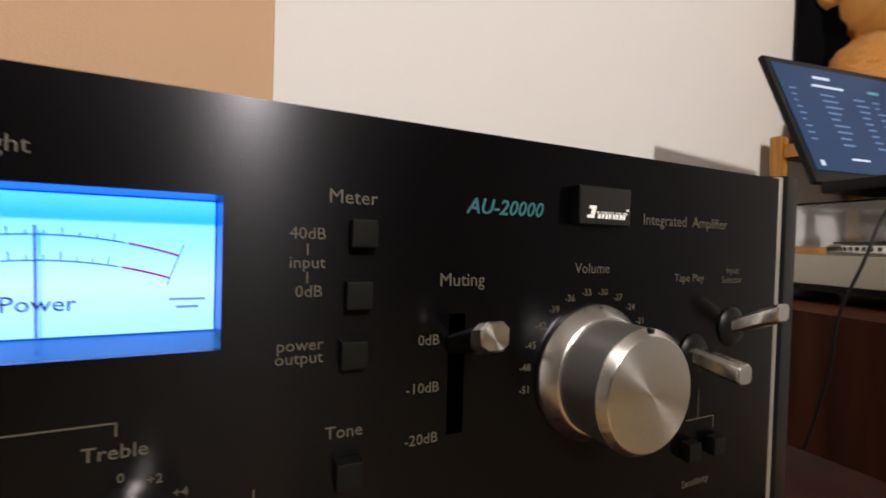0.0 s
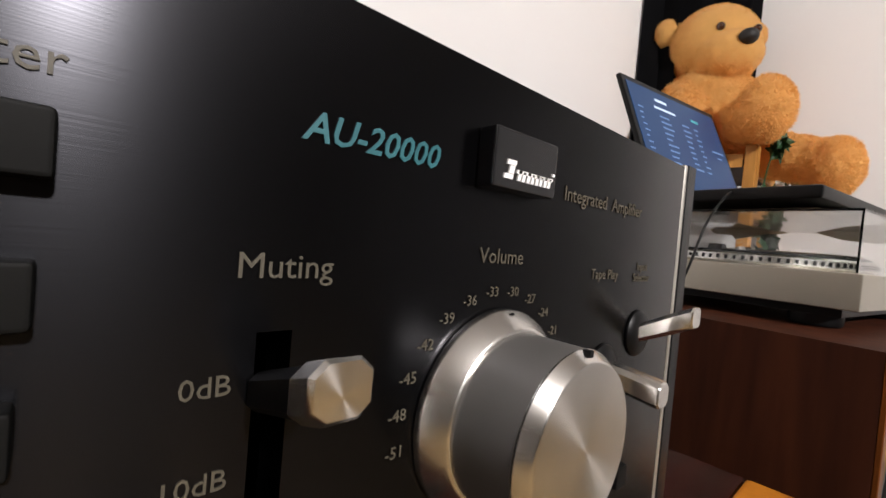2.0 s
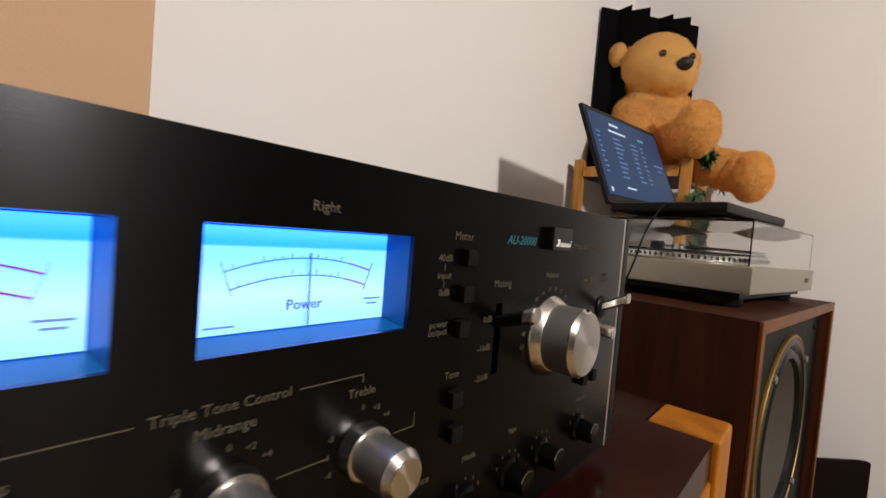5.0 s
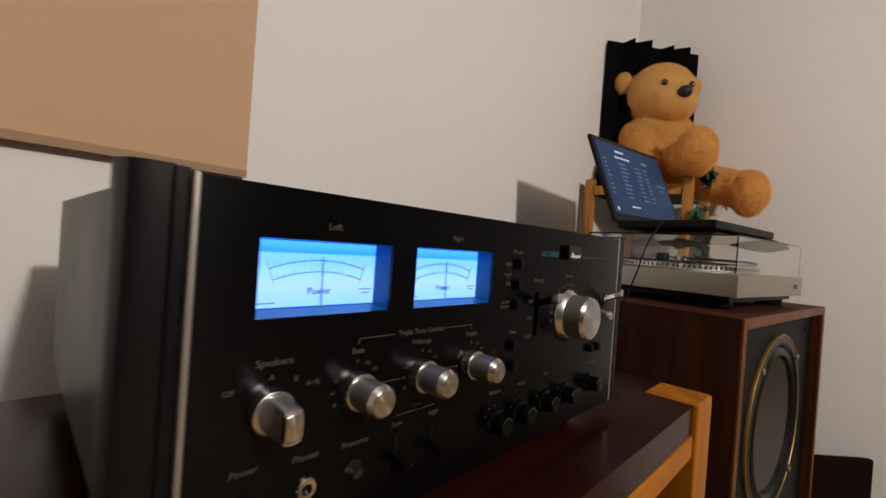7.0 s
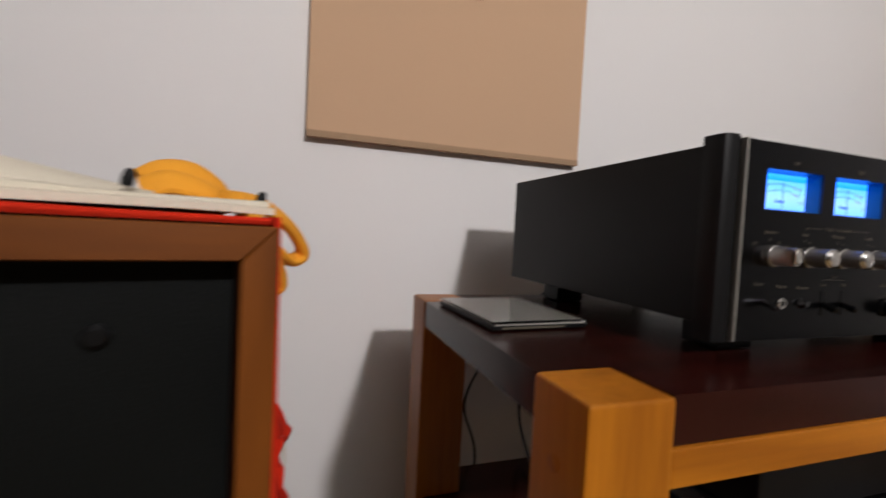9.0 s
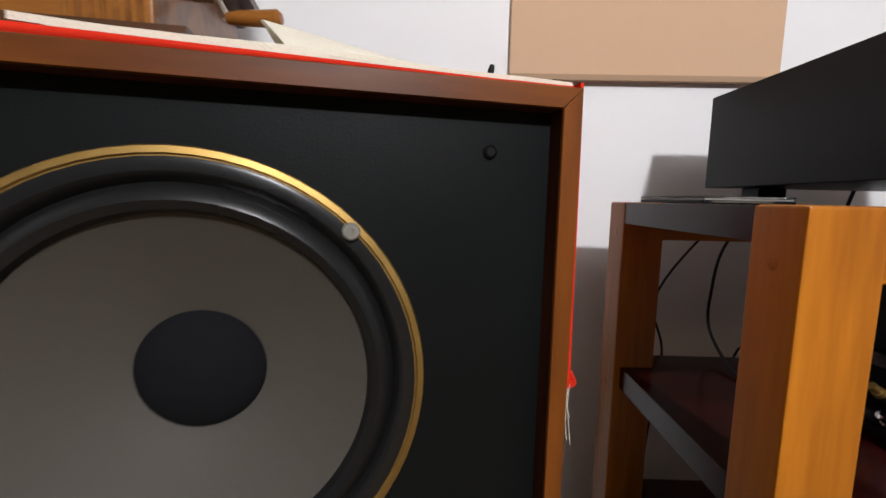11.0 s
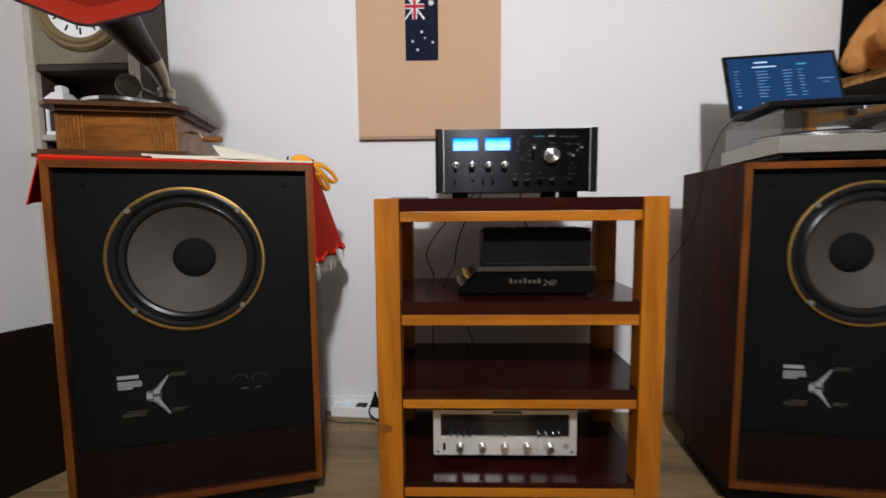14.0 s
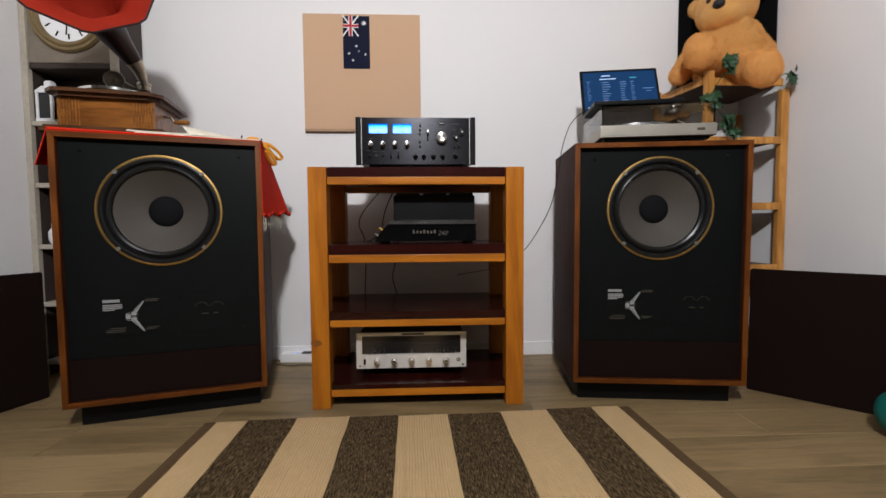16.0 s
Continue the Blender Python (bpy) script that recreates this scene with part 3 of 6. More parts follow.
for s in (-1, 1):
    bm = bmesh.new()
    a, b = sorted((s * 0.2116, s * 0.2142))
    box(bm, a, b, -0.0004, 0.012, -0.0005, 0.1825, 0.0005, 1)
    part("trim_strip", bm, SATIN, amp, "bright metal edge strip")
    bm = bmesh.new()
    o = [(s * 0.2143, 0.006), (s * 0.2190, 0.006), (s * 0.2200, 0.003), (s * 0.2215, 0.0015), (s * 0.2300, 0.0015), (s * 0.2350, 0.0040), (s * 0.2375, 0.010), (s * 0.2375, 0.0235), (s * 0.2143, 0.0235)]
    prism(bm, o, -0.001, 0.184)
    part("side_cheek", bm, CHEEK, amp, "black rounded side cheek")
bm = bmesh.new()
box(bm, -0.2285, 0.2285, 0.0240, 0.402, 0.012, 0.1785, 0.002)
case = part("case", bm, CASE, amp, "satin black steel case")
bm = bmesh.new()
for k in range(9):
    box(bm, -0.15, 0.15, 0.20 + 0.016 * k, 0.208 + 0.016 * k, 0.1786, 0.1796)
part("vent", bm, BLACK, case, "slotted top vent")
for fx in (-0.165, 0.165):
    for fy in (0.055, 0.335):
        bm = bmesh.new()
        box(bm, fx - 0.024, fx + 0.024, fy - 0.022, fy + 0.022, -0.0178, 0.0118, 0.003)
        part("foot", bm, BLACK, amp)
# rear flex
for cx in (-0.085, -0.065):
    bm = bmesh.new()
    lathe(bm, [(0.006, 0), (0.006, 0.012), (0.0045, 0.02), (0, 0.02)], 10, pose(cx, 0.402, 0.05, -90))
    part("terminal", bm, BLACK, amp)

for number, (a, b) in enumerate(METERS):
    # well: four sloping sides, dial at the back
    bm = bmesh.new()
    d, w = 0.0140, 0.0022
    f = [bm.verts.new((u, 0.0022, v)) for u, v in ((a, V0), (b, V0), (b, V1), (a, V1))]
    k = [bm.verts.new((u, d, v)) for u, v in ((a + w, V0 + w), (b - w, V0 + w), (b - w, V1 - 0.0006), (a + w, V1 - 0.0006))]
    for i in range(4):
        j = (i + 1) % 4
        bm.faces.new((f[i], f[j], k[j], k[i]))
    bm.faces.new(k)
    well = part("power_meter", bm, BLUE_WALL, amp, "blue-lit rectangular power meter", smooth=False)
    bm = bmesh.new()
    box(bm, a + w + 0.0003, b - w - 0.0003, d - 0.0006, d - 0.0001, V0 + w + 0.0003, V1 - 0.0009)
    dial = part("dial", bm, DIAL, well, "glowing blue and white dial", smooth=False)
    c, top = (a + b) / 2, V1
    yy = d - 0.0008
    arc = lambda r, t: (c + r * math.sin(radians(t)), yy, 0.0625 + r * math.cos(radians(t)))
    bm = bmesh.new()
    for r in (0.0845, 0.0785):
        sweep(bm, [arc(r, -19 + 1.5 * q) for q in range(21)], 0.00018, 4)
    for q in range(13):
        t = -17 + 2.2 * q
        long = 0.0022 if q % 3 == 0 else 0.0012
        sweep(bm, [arc(0.0785, t), arc(0.0785 + long, t)], 0.00012, 4)
        sweep(bm, [arc(0.0845, t), arc(0.0845 + long * 0.8, t)], 0.00012, 4)
    for s in (-19, 19):
        sweep(bm, [arc(0.0765, s), arc(0.0875, s)], 0.00013, 4)
    part("scale", bm, DIAL_INK, well)
    bm = bmesh.new()
    for r in (0.0845, 0.0785):
        sweep(bm, [arc(r, 11.5 + 1.5 * q) for q in range(6)], 0.00032, 4)
    part("red_scale", bm, DIAL_RED, well)
    part("dial_lettering", text_mesh("Power", 0.0052, c, yy, V0 + 0.0102, 0.0001), DIAL_INK, well)
    for du, dv, ww in ((0.0255, 0.0105, 0.008), (0.0270, 0.0085, 0.005), (-0.0325, 0.0045, 0.009)):
        part("small_print", boxes((c + du, c + du + ww, yy, yy + 0.0001, V0 + dv, V0 + dv + 0.0006)), DIAL_PALE_INK, well, smooth=False)
    bm = bmesh.new()
    sweep(bm, [(c + 0.0005, d - 0.003, V0 + 0.0028), (c, d - 0.003, V1 - 0.0085)], 0.00028, 6)
    part("needle", bm, DIAL_INK, well, "thin dark needle")

# printed words
GOLD = PRINT
WORDS = [("Left", 0.0050, -0.149, 0.165), ("Right", 0.0050, -0.056, 0.165), ("Speakers", 0.0050, -0.176, 0.100), ("Bass", 0.0046, -0.130, 0.0995), ("Midrange", 0.0046, -0.083, 0.0995),
         ("Treble", 0.0046, -0.036, 0.0995), ("Triple Tone Control", 0.0046, -0.083, 0.1060), ("Meter", 0.0054, 0.0150, 0.1590), ("40dB", 0.0044, 0.0035, 0.1490), ("input", 0.0044, 0.0035, 0.1415),
         ("0dB", 0.0044, 0.0040, 0.1340), ("power", 0.0044, 0.0022, 0.1202), ("output", 0.0044, 0.0020, 0.1168), ("Tone", 0.0048, 0.0140, 0.0960), ("Muting", 0.0056, 0.0485, 0.1365),
         ("0dB", 0.0044, 0.0380, 0.1190), ("-10dB", 0.0044, 0.0365, 0.1050), ("-20dB", 0.0044, 0.0365, 0.0900), ("Volume", 0.0052, 0.1000, 0.1400), ("Tape Play", 0.0046, 0.1515, 0.1362),
         ("Input", 0.0042, 0.1790, 0.1392), ("Selector", 0.0042, 0.1790, 0.1352), ("Integrated  Amplifier", 0.0060, 0.1490, 0.1585), ("Power", 0.0048, -0.187, 0.0520), ("Phones", 0.0048, -0.157, 0.0500),
         ("Presence", 0.0046, -0.128, 0.0490), ("Low", 0.0046, -0.0985, 0.0520), ("High", 0.0046, -0.0685, 0.0520), ("Balance", 0.0046, -0.003, 0.0520), ("Mode", 0.0046, 0.032, 0.0520),
         ("Sensitivity", 0.0042, 0.1600, 0.0515), ("Tape", 0.0042, 0.070, 0.0540), ("Filter", 0.0040, -0.0835, 0.0600), ("Off", 0.0038, -0.196, 0.0890), ("A", 0.0040, -0.177, 0.0930), ("B", 0.0040, -0.165, 0.0905), ("A+B", 0.0040, -0.156, 0.0870)]
for words, size, u, v in WORDS:
    part("lettering", text_mesh(words, size, u, -0.0001, v), GOLD, panel)
for k, words in enumerate(("-51", "-48", "-45", "-42", "-39", "-36", "-33", "-30", "-27", "-24", "-21", "-18")):
    t = radians(-98 + 15.2 * k)
    part("lettering", text_mesh(words, 0.0034, 0.1010 + 0.0288 * math.sin(t), -0.0001, 0.1040 + 0.0278 * math.cos(t)), GOLD, panel)
for kx in (-0.130, -0.082, -0.035):
    for t, words in ((-64, "-2"), (-90, "-4"), (-116, "-6"), (0, "0"), (26, "+2"), (52, "+4")):
        part("lettering", text_mesh(words, 0.0030, kx + 0.0145 * math.sin(radians(t)), -0.0001, 0.079 + 0.0145 * math.cos(radians(t))), GOLD, panel)
part("model_lettering", text_mesh("AU-20000", 0.0067, 0.0632, -0.0001, 0.1590, shear=0.25, bold=0.0001), TEAL, panel, "teal slanted lettering")
# thin printed rules
for u0, u1, v0, v1 in ((-0.1300, -0.1050, 0.1058, 0.1062), (-0.0610, -0.0360, 0.1058, 0.1062), (-0.1302, -0.1298, 0.1030, 0.1062), (-0.0362, -0.0358, 0.1030, 0.1062), (0.0033, 0.0037, 0.1435, 0.1465), (0.0033, 0.0037, 0.1362, 0.1392),
                       (-0.1150, -0.0990, 0.0788, 0.0792), (-0.0670, -0.0500, 0.0788, 0.0792), (-0.0190, -0.0080, 0.0788, 0.0792), (-0.0082, -0.0078, 0.0788, 0.0850), (-0.1000, -0.0680, 0.0568, 0.0572), (0.1530, 0.1700, 0.0776, 0.0780), (0.1700, 0.1704, 0.0725, 0.0780), (0.1600, 0.1604, 0.0776, 0.0900)):
    part("rule", boxes((u0, u1, -0.0002, -0.00002, v0, v1)), GOLD, panel, smooth=False)
# raised maker's badge, with plain shapes for the mark
bm = bmesh.new()
box(bm, 0.0885, 0.1118, -0.0052, -0.0001, 0.1552, 0.1684, 0.0007)
badge = part("badge", bm, SHELLAC, amp, "raised glossy black badge")
bm = bmesh.new()
slant = lambda x0, x1, z0, z1: prism(bm, [(x0, z0), (x1, z0), (x1 + 0.22 * (z1 - z0), z1), (x0 + 0.22 * (z1 - z0), z1)], 0, 0.0004, pose(0, -0.0052, 0, 90))
slant(0.0915, 0.0945, 0.1574, 0.1585)
slant(0.0931, 0.0948, 0.1586, 0.1604)
slant(0.0924, 0.0954, 0.1605, 0.1616)
for k in range(4):
    slant(0.0962 + 0.0033 * k, 0.0973 + 0.0033 * k, 0.1574, 0.1598)
    slant(0.0978 + 0.0033 * k, 0.0988 + 0.0033 * k, 0.1574, 0.1596)
slant(0.0958, 0.1096, 0.1590, 0.1598)
slant(0.1094, 0.1104, 0.1604, 0.1611)
part("maker_mark", bm, WHITE_PRINT, badge, "plain white mark")


def knob(name, u, v, skirt, body, depth, turn=0, flat=False):
    """A turned knob: bright skirt, grey body, spun end; it points out of the panel along -y."""
    m = pose(u, -0.0003, v, 90)
    bm = bmesh.new()
    lathe(bm, [(0.0, 0.0), (skirt, 0.0), (skirt, 0.0012), (skirt - 0.0003, 0.0018), (body + 0.0012, depth * 0.20 + 0.0012), (body, depth * 0.22 + 0.0012), (0, depth * 0.22 + 0.0012)], 48, m)
    k = part(name, bm, SILVER, amp, "turned bright metal skirt")
    bm = bmesh.new()
    if flat:
        lathe(bm, [(0, depth * 0.2), (body, depth * 0.2), (body * 0.98, depth * 0.6), (body * 0.9, depth * 0.95), (0, depth * 0.95)], 36, m)
        for vv in bm.verts:
            vv.co.x = u + max(-body * 0.45, min(body * 0.45, vv.co.x - u)) if vv.co.y < -depth * 0.4 else vv.co.x
    else:
        prof = [(body, depth * 0.2), (body, depth * 0.86), (body - 0.0004, depth * 0.87)]
        lathe(bm, [(0, depth * 0.2)] + prof + [(0, depth * 0.87)], 64, m)
    part("body", bm, KNURL, k, "grey ribbed barrel")
    bm = bmesh.new()
    r = body * (0.90 if flat else 1.0)
    lathe(bm, [(r, depth * 0.86), (r + 0.0002, depth * 0.885), (r - 0.0016, depth * 0.985), (r - 0.0022, depth), (0, depth)], 48, m)
    if flat:
        for vv in bm.verts:
            vv.co.x = u + max(-body * 0.45, min(body * 0.45, vv.co.x - u))
    part("cap", bm, SPUN, k, "spun metal end")
    bm = bmesh.new()
    t = radians(turn)
    for rr, yy in ((skirt - 0.0018, -0.0024), (body - 0.0008, -depth * 0.93))[:2 if body > 0.015 else 1]:
        sx, cz = math.sin(t), math.cos(t)
        box(bm, u + rr * sx - 0.0007, u + rr * sx + 0.0007, yy - 0.001, yy + 0.0008, v + rr * cz - 0.0014, v + rr * cz + 0.0010)
    part("pointer", bm, BLACK, k)
    return k


knob("volume_knob", 0.1010, 0.1035, 0.0242, 0.0196, 0.0248, 2)
for kx, fl in ((-0.1775, True), (-0.130, False), (-0.082, False), (-0.035, False)):
    knob("selector_knob" if fl else "tone_knob", kx, 0.0785, 0.0102, 0.0086, 0.0255, 0, fl)


def lever(u, v, tip_u, tip_v, depth, width, socket=0.0085, capped=False):
    """A bat lever with a round dark socket; its bright end is cut square."""
    a, b = Vector((u, -0.0005, v)), Vector((tip_u, -depth, tip_v))
    bm = bmesh.new()
    lathe(bm, [(0, 0), (socket, 0), (socket, 0.0006), (socket * 0.85, 0.0018), (socket * 0.5, 0.0024), (0, 0.0024)], 24, pose(u, 0, v, 90))
    k = part("lever_switch", bm, BLACK, amp, "black lever socket")
    bm = bmesh.new()
    rings = []
    p = [a.lerp(b, t) for t in (0, 0.3, 0.60, 0.965, 1.0)]
    for q, w in zip(p, (0.80, 0.84, 0.90, 0.90, 0.80)):
        h, w = width * w * 0.92, width * w
        rings.append([bm.verts.new(q + Vector((x, 0, z))) for x, z in ((-w, -h * 0.6), (-w * 0.6, -h), (w * 0.6, -h), (w, -h * 0.6), (w, h * 0.6), (w * 0.6, h), (-w * 0.6, h), (-w, h * 0.6))])
    for ra, rb in zip(rings, rings[1:]):
        for i in range(8):
            bm.faces.new((ra[i], ra[(i + 1) % 8], rb[(i + 1) % 8], rb[i]))
    bm.faces.new(rings[-1])
    bm.faces.new(rings[0][::-1])
    stalk = part("lever", bm, BLACK if capped else SILVER, k, "glossy black lever" if capped else "polished metal lever")
    if capped:
        bm = bmesh.new()
        rings = []
        for t, w in ((0.74, 0.98), (0.77, 1.04), (0.985, 1.04), (1.02, 0.90)):
            q, h, w = a.lerp(b, t), width * w * 0.92, width * w
            rings.append([bm.verts.new(q + Vector((x, 0, z))) for x, z in ((-w, -h * 0.55), (-w * 0.55, -h), (w * 0.55, -h), (w, -h * 0.55), (w, h * 0.55), (w * 0.55, h), (-w * 0.55, h), (-w, h * 0.55))])
        for ra, rb in zip(rings, rings[1:]):
            for i in range(8):
                bm.faces.new((ra[i], ra[(i + 1) % 8], rb[(i + 1) % 8], rb[i]))
        bm.faces.new(rings[-1])
        bm.faces.new(rings[0][::-1])
        part("tip", bm, SPUN, stalk, "bright metal tip")
    return k


lever(0.0470, 0.1175, 0.0476, 0.1240, 0.0212, 0.0042, 0.0030, True)
lever(0.1795, 0.1150, 0.1822, 0.1240, 0.0185, 0.0046)
lever(0.1555, 0.1050, 0.1590, 0.1015, 0.0185, 0.0046)
for u, v in ((0.0175, 0.1495), (0.0165, 0.1332), (0.0155, 0.1175), (0.0150, 0.0855), (0.0165, 0.0690), (0.1535, 0.0665), (0.1690, 0.0665)):
    bm = bmesh.new()
    box(bm, u - 0.0036, u + 0.0036, -0.0045, 0.0, v - 0.0038, v + 0.0038, 0.0007)
    part("push_button", bm, BUTTON, amp, "small square dark push button")
for u in (-0.0985, -0.0700):
    bm = bmesh.new()
    box(bm, u - 0.0022, u + 0.0022, -0.0006, 0.0, 0.022, 0.046, 0.0005, 1)
    sl = part("slide_switch", bm, BLACK, amp, "black lever switch")
    bm = bmesh.new()
    sweep(bm, [(u, -0.0002, 0.033), (u + 0.0005, -0.007, 0.0305), (u + 0.001, -0.0118, 0.029), (u + 0.001, -0.0125, 0.0288)], [0.0026, 0.0031, 0.0033, 0.0024], 14)
    part("lever", bm, GLOSS_BLACK, sl)
for u, v in ((-0.002, 0.029), (0.031, 0.029), (0.069, 0.030), (0.105, 0.030), (0.156, 0.031)):
    bm = bmesh.new()
    lathe(bm, [(0.0, 0.0), (0.0095, 0.0), (0.0092, 0.002), (0.0072, 0.003), (0.0070, 0.012), (0.0062, 0.0135), (0, 0.0137)], 28, pose(u, 0, v, 90))
    kb = part("rotary_switch", bm, GLOSS_BLACK, amp, "small glossy black rotary switch")
    # Chrome arc drawn in for the crescent highlight on the rim.
    bm = bmesh.new()
    sweep(bm, [(u + 0.0066 * math.sin(t), -0.0131, v + 0.0066 * math.cos(t)) for t in [radians(-70 + 14 * q) for q in range(11)]], 0.00022, 6)
    part("glint_arc", bm, CHROME, kb)
    for q in range(5):
        t = radians(-60 + 30 * q)
        part("tick", boxes((u + 0.0125 * math.sin(t) - 0.0003, u + 0.0125 * math.sin(t) + 0.0003, -0.0002, -0.00002, v + 0.0125 * math.cos(t) - 0.0008, v + 0.0125 * math.cos(t) + 0.0008)), GOLD, panel, smooth=False)
bm = bmesh.new()
lathe(bm, [(0.0026, -0.001), (0.0028, 0.002), (0.0048, 0.002), (0.0055, 0.0012), (0.0055, 0)], 24, pose(-0.156, 0, 0.034, 90))
part("phones_socket", bm, CHROME, amp, "bright round headphone socket")
bm = bmesh.new()
sweep(bm, [(-0.181, 0.0, 0.036), (-0.181, -0.010, 0.033), (-0.181, -0.014, 0.031)], [0.0026, 0.003, 0.0026], 10)
part("power_lever", bm, SHELLAC, amp)
bm = bmesh.new()
lathe(bm, [(0, 0.006), (0.003, 0.0055), (0.004, 0.002), (0.0055, 0)], 16, pose(-0.128, 0, 0.034, 90))
part("presence_knob", bm, SHELLAC, amp)

# ---------- on the back wall ----------
bm = bmesh.new()
box(bm, -0.564, 0.040, 0.5745, 0.5915, 1.212, 1.812, 0.0015, 1)
pin = single("pinboard", bm, BOARD, "plain tan card pinboard hung on the white wall", "pinboard")
bm = bmesh.new()
prism(bm, [(-0.564, 0.5740), (0.040, 0.5740), (0.037, 0.5700), (-0.561, 0.5700)], 1.211, 1.223)
part("edge_strip", bm, BOARD_EDGE, pin, "brown bevelled lower edge", smooth=False)
NAVY = surface("navy_flag_cloth", (0.008, 0.012, 0.045), 0.85, vary=0.2, bump=0.3, bump_scale=900)
FLAG_RED = surface("red_flag_cloth", (0.42, 0.02, 0.03), 0.85, vary=0.1)
FLAG_WHITE = surface("white_flag_cloth", (0.75, 0.75, 0.75), 0.85, vary=0.06)
flag = thing("hanging_flag", "navy flag with starred field and crossed canton on the pinboard", "flag", pose(-0.2895, 0.572, 1.667))
bm = bmesh.new()
fx, fz = 0.0685, 0.1335
n = 8
grid = [[bm.verts.new((-fx + 2 * fx * i / n, -0.0016 * math.sin(i * 1.1 + j * 0.5), -fz + 2 * fz * j / n)) for j in range(n + 1)] for i in range(n + 1)]
for i in range(n):
    for j in range(n):
        bm.faces.new((grid[i][j], grid[i + 1][j], grid[i + 1][j + 1], grid[i][j + 1]))
bmesh.ops.solidify(bm, geom=list(bm.faces), thickness=0.001)
part("cloth", bm, NAVY, flag)
c0, c1, d0, d1 = -fx, 0.012, 0.030, fz
for name, mat_, y, wd in (("white_cross", FLAG_WHITE, -0.0042, 0.010), ("red_cross", FLAG_RED, -0.0052, 0.006)):
    bm = bmesh.new()
    mx, mz = (c0 + c1) / 2, (d0 + d1) / 2
    box(bm, mx - wd, mx + wd, y, y + 0.0008, d0, d1)
    box(bm, c0, c1, y + 0.0001, y + 0.0007, mz - wd, mz + wd)
    part(name, bm, mat_, flag)
bm = bmesh.new()
for a, b in (((c0, d0), (c1, d1)), ((c0, d1), (c1, d0))):
    v = Vector((b[0] - a[0], b[1] - a[1])).normalized() * 0.0035
    prism(bm, [(a[0] - v.y, a[1] + v.x), (a[0] + v.y, a[1] - v.x), (b[0] + v.y, b[1] - v.x), (b[0] - v.y, b[1] + v.x)], 0, 0.0006, pose(0, -0.0034, 0, 90))
part("diagonal_cross", bm, FLAG_WHITE, flag)
for sx, sz, r in ((0.040, 0.095, 0.015), (0.000, -0.020, 0.008), (-0.038, -0.058, 0.008), (0.046, -0.062, 0.008), (-0.018, -0.092, 0.008), (0.012, -0.045, 0.005)):
    bm = bmesh.new()
    prism(bm, [((r if k % 2 == 0 else r * 0.48) * math.sin(math.pi * k / 7), (r if k % 2 == 0 else r * 0.48) * math.cos(math.pi * k / 7)) for k in range(14)], 0, 0.0008, pose(sx, -0.0032, sz, 90))
    part("star", bm, FLAG_WHITE, flag)

# ---------- on the rack ----------
CLEAR, cn, cl, cb = node_material("clear_acrylic")
cb.inputs["Transmission Weight"].default_value, cb.inputs["Roughness"].default_value, cb.inputs["IOR"].default_value = 1.0, 0.04, 1.3
cb.inputs["Base Color"].default_value = (0.93, 0.94, 0.94, 1)
THIN_CLEAR, tn, tl, tb = node_material("thin_clear_lid")
tb.inputs["Transmission Weight"].default_value, tb.inputs["Roughness"].default_value, tb.inputs["IOR"].default_value, tb.inputs["Specular IOR Level"].default_value = 1.0, 0.12, 1.12, 0.3
INLAY = surface("grey_printed_inlay", (0.24, 0.225, 0.205), 0.6, vary=0.5, scale=40)
cd = thing("disc_case", "clear plastic disc case with a grey inlay lying on the rack", "disc case", pose(-0.3085, 0.212, 0.9395, 0, 0, 3))
bm = bmesh.new()
box(bm, -0.062, 0.062, -0.080, 0.080, 0, 0.0045, 0.0008, 1)
part("tray", bm, BLACK, cd)
bm = bmesh.new()
box(bm, -0.058, 0.060, -0.078, 0.078, 0.0048, 0.0062)
part("inlay", bm, INLAY, cd)
bm = bmesh.new()
box(bm, -0.062, 0.062, -0.080, 0.080, 0.0066, 0.0098, 0.0008, 1)
lid = part("lid", bm, THIN_CLEAR, cd, "clear hinged lid")
lid.visible_shadow = False
bm = bmesh.new()
box(bm, -0.050, 0.030, -0.0806, -0.0801, 0.0015, 0.0038)
part("spine_print", bm, PRINT, cd)

# valve power amplifier on the second shelf
pa = thing("power_amplifier", "black and chrome power amplifier with sloping terminal panel on shelf", "amplifier", pose(0.018, 0.015, 0.642))
bm = bmesh.new()
prism(bm, [(-0.165, 0.010), (0.245, 0.010), (0.245, 0.082), (-0.105, 0.082)], 0.004, 0.215, pose(0, 0, 0, 90) @ Matrix.Diagonal((1, 1, -1, 1)))
part("chassis", bm, GLOSS_BLACK, pa, "glossy black chassis")
bm = bmesh.new()
prism(bm, [(-0.112, 0.078), (0.248, 0.078), (0.248, 0.0925), (-0.100, 0.0925)], -0.002, 0.222, pose(0, 0, 0, 90) @ Matrix.Diagonal((1, 1, -1, 1)))
part("chrome_deck", bm, DECK_CHROME, pa, "polished chrome top deck")
bm = bmesh.new()
box(bm, -0.090, 0.243, 0.030, 0.205, 0.093, 0.196, 0.006)
part("transformer_cover", bm, BLACK, pa, "black transformer cover")
for k in range(3):
    bm = bmesh.new()
    x = -0.080 + 0.110 * k
    box(bm, x, x + 0.098, 0.038, 0.198, 0.1962, 0.205, 0.004)
    part("transformer_lid", bm, BLACK, pa)
bm = bmesh.new()
sl = Matrix.Translation((-0.168, 0.11, 0.008)) @ pose(0, 0, 0, 0, -50.2, 0)
box(bm, 0.006, 0.090, -0.095, 0.095, 0.0, 0.004, 0.001, 1)
bm.transform(sl)
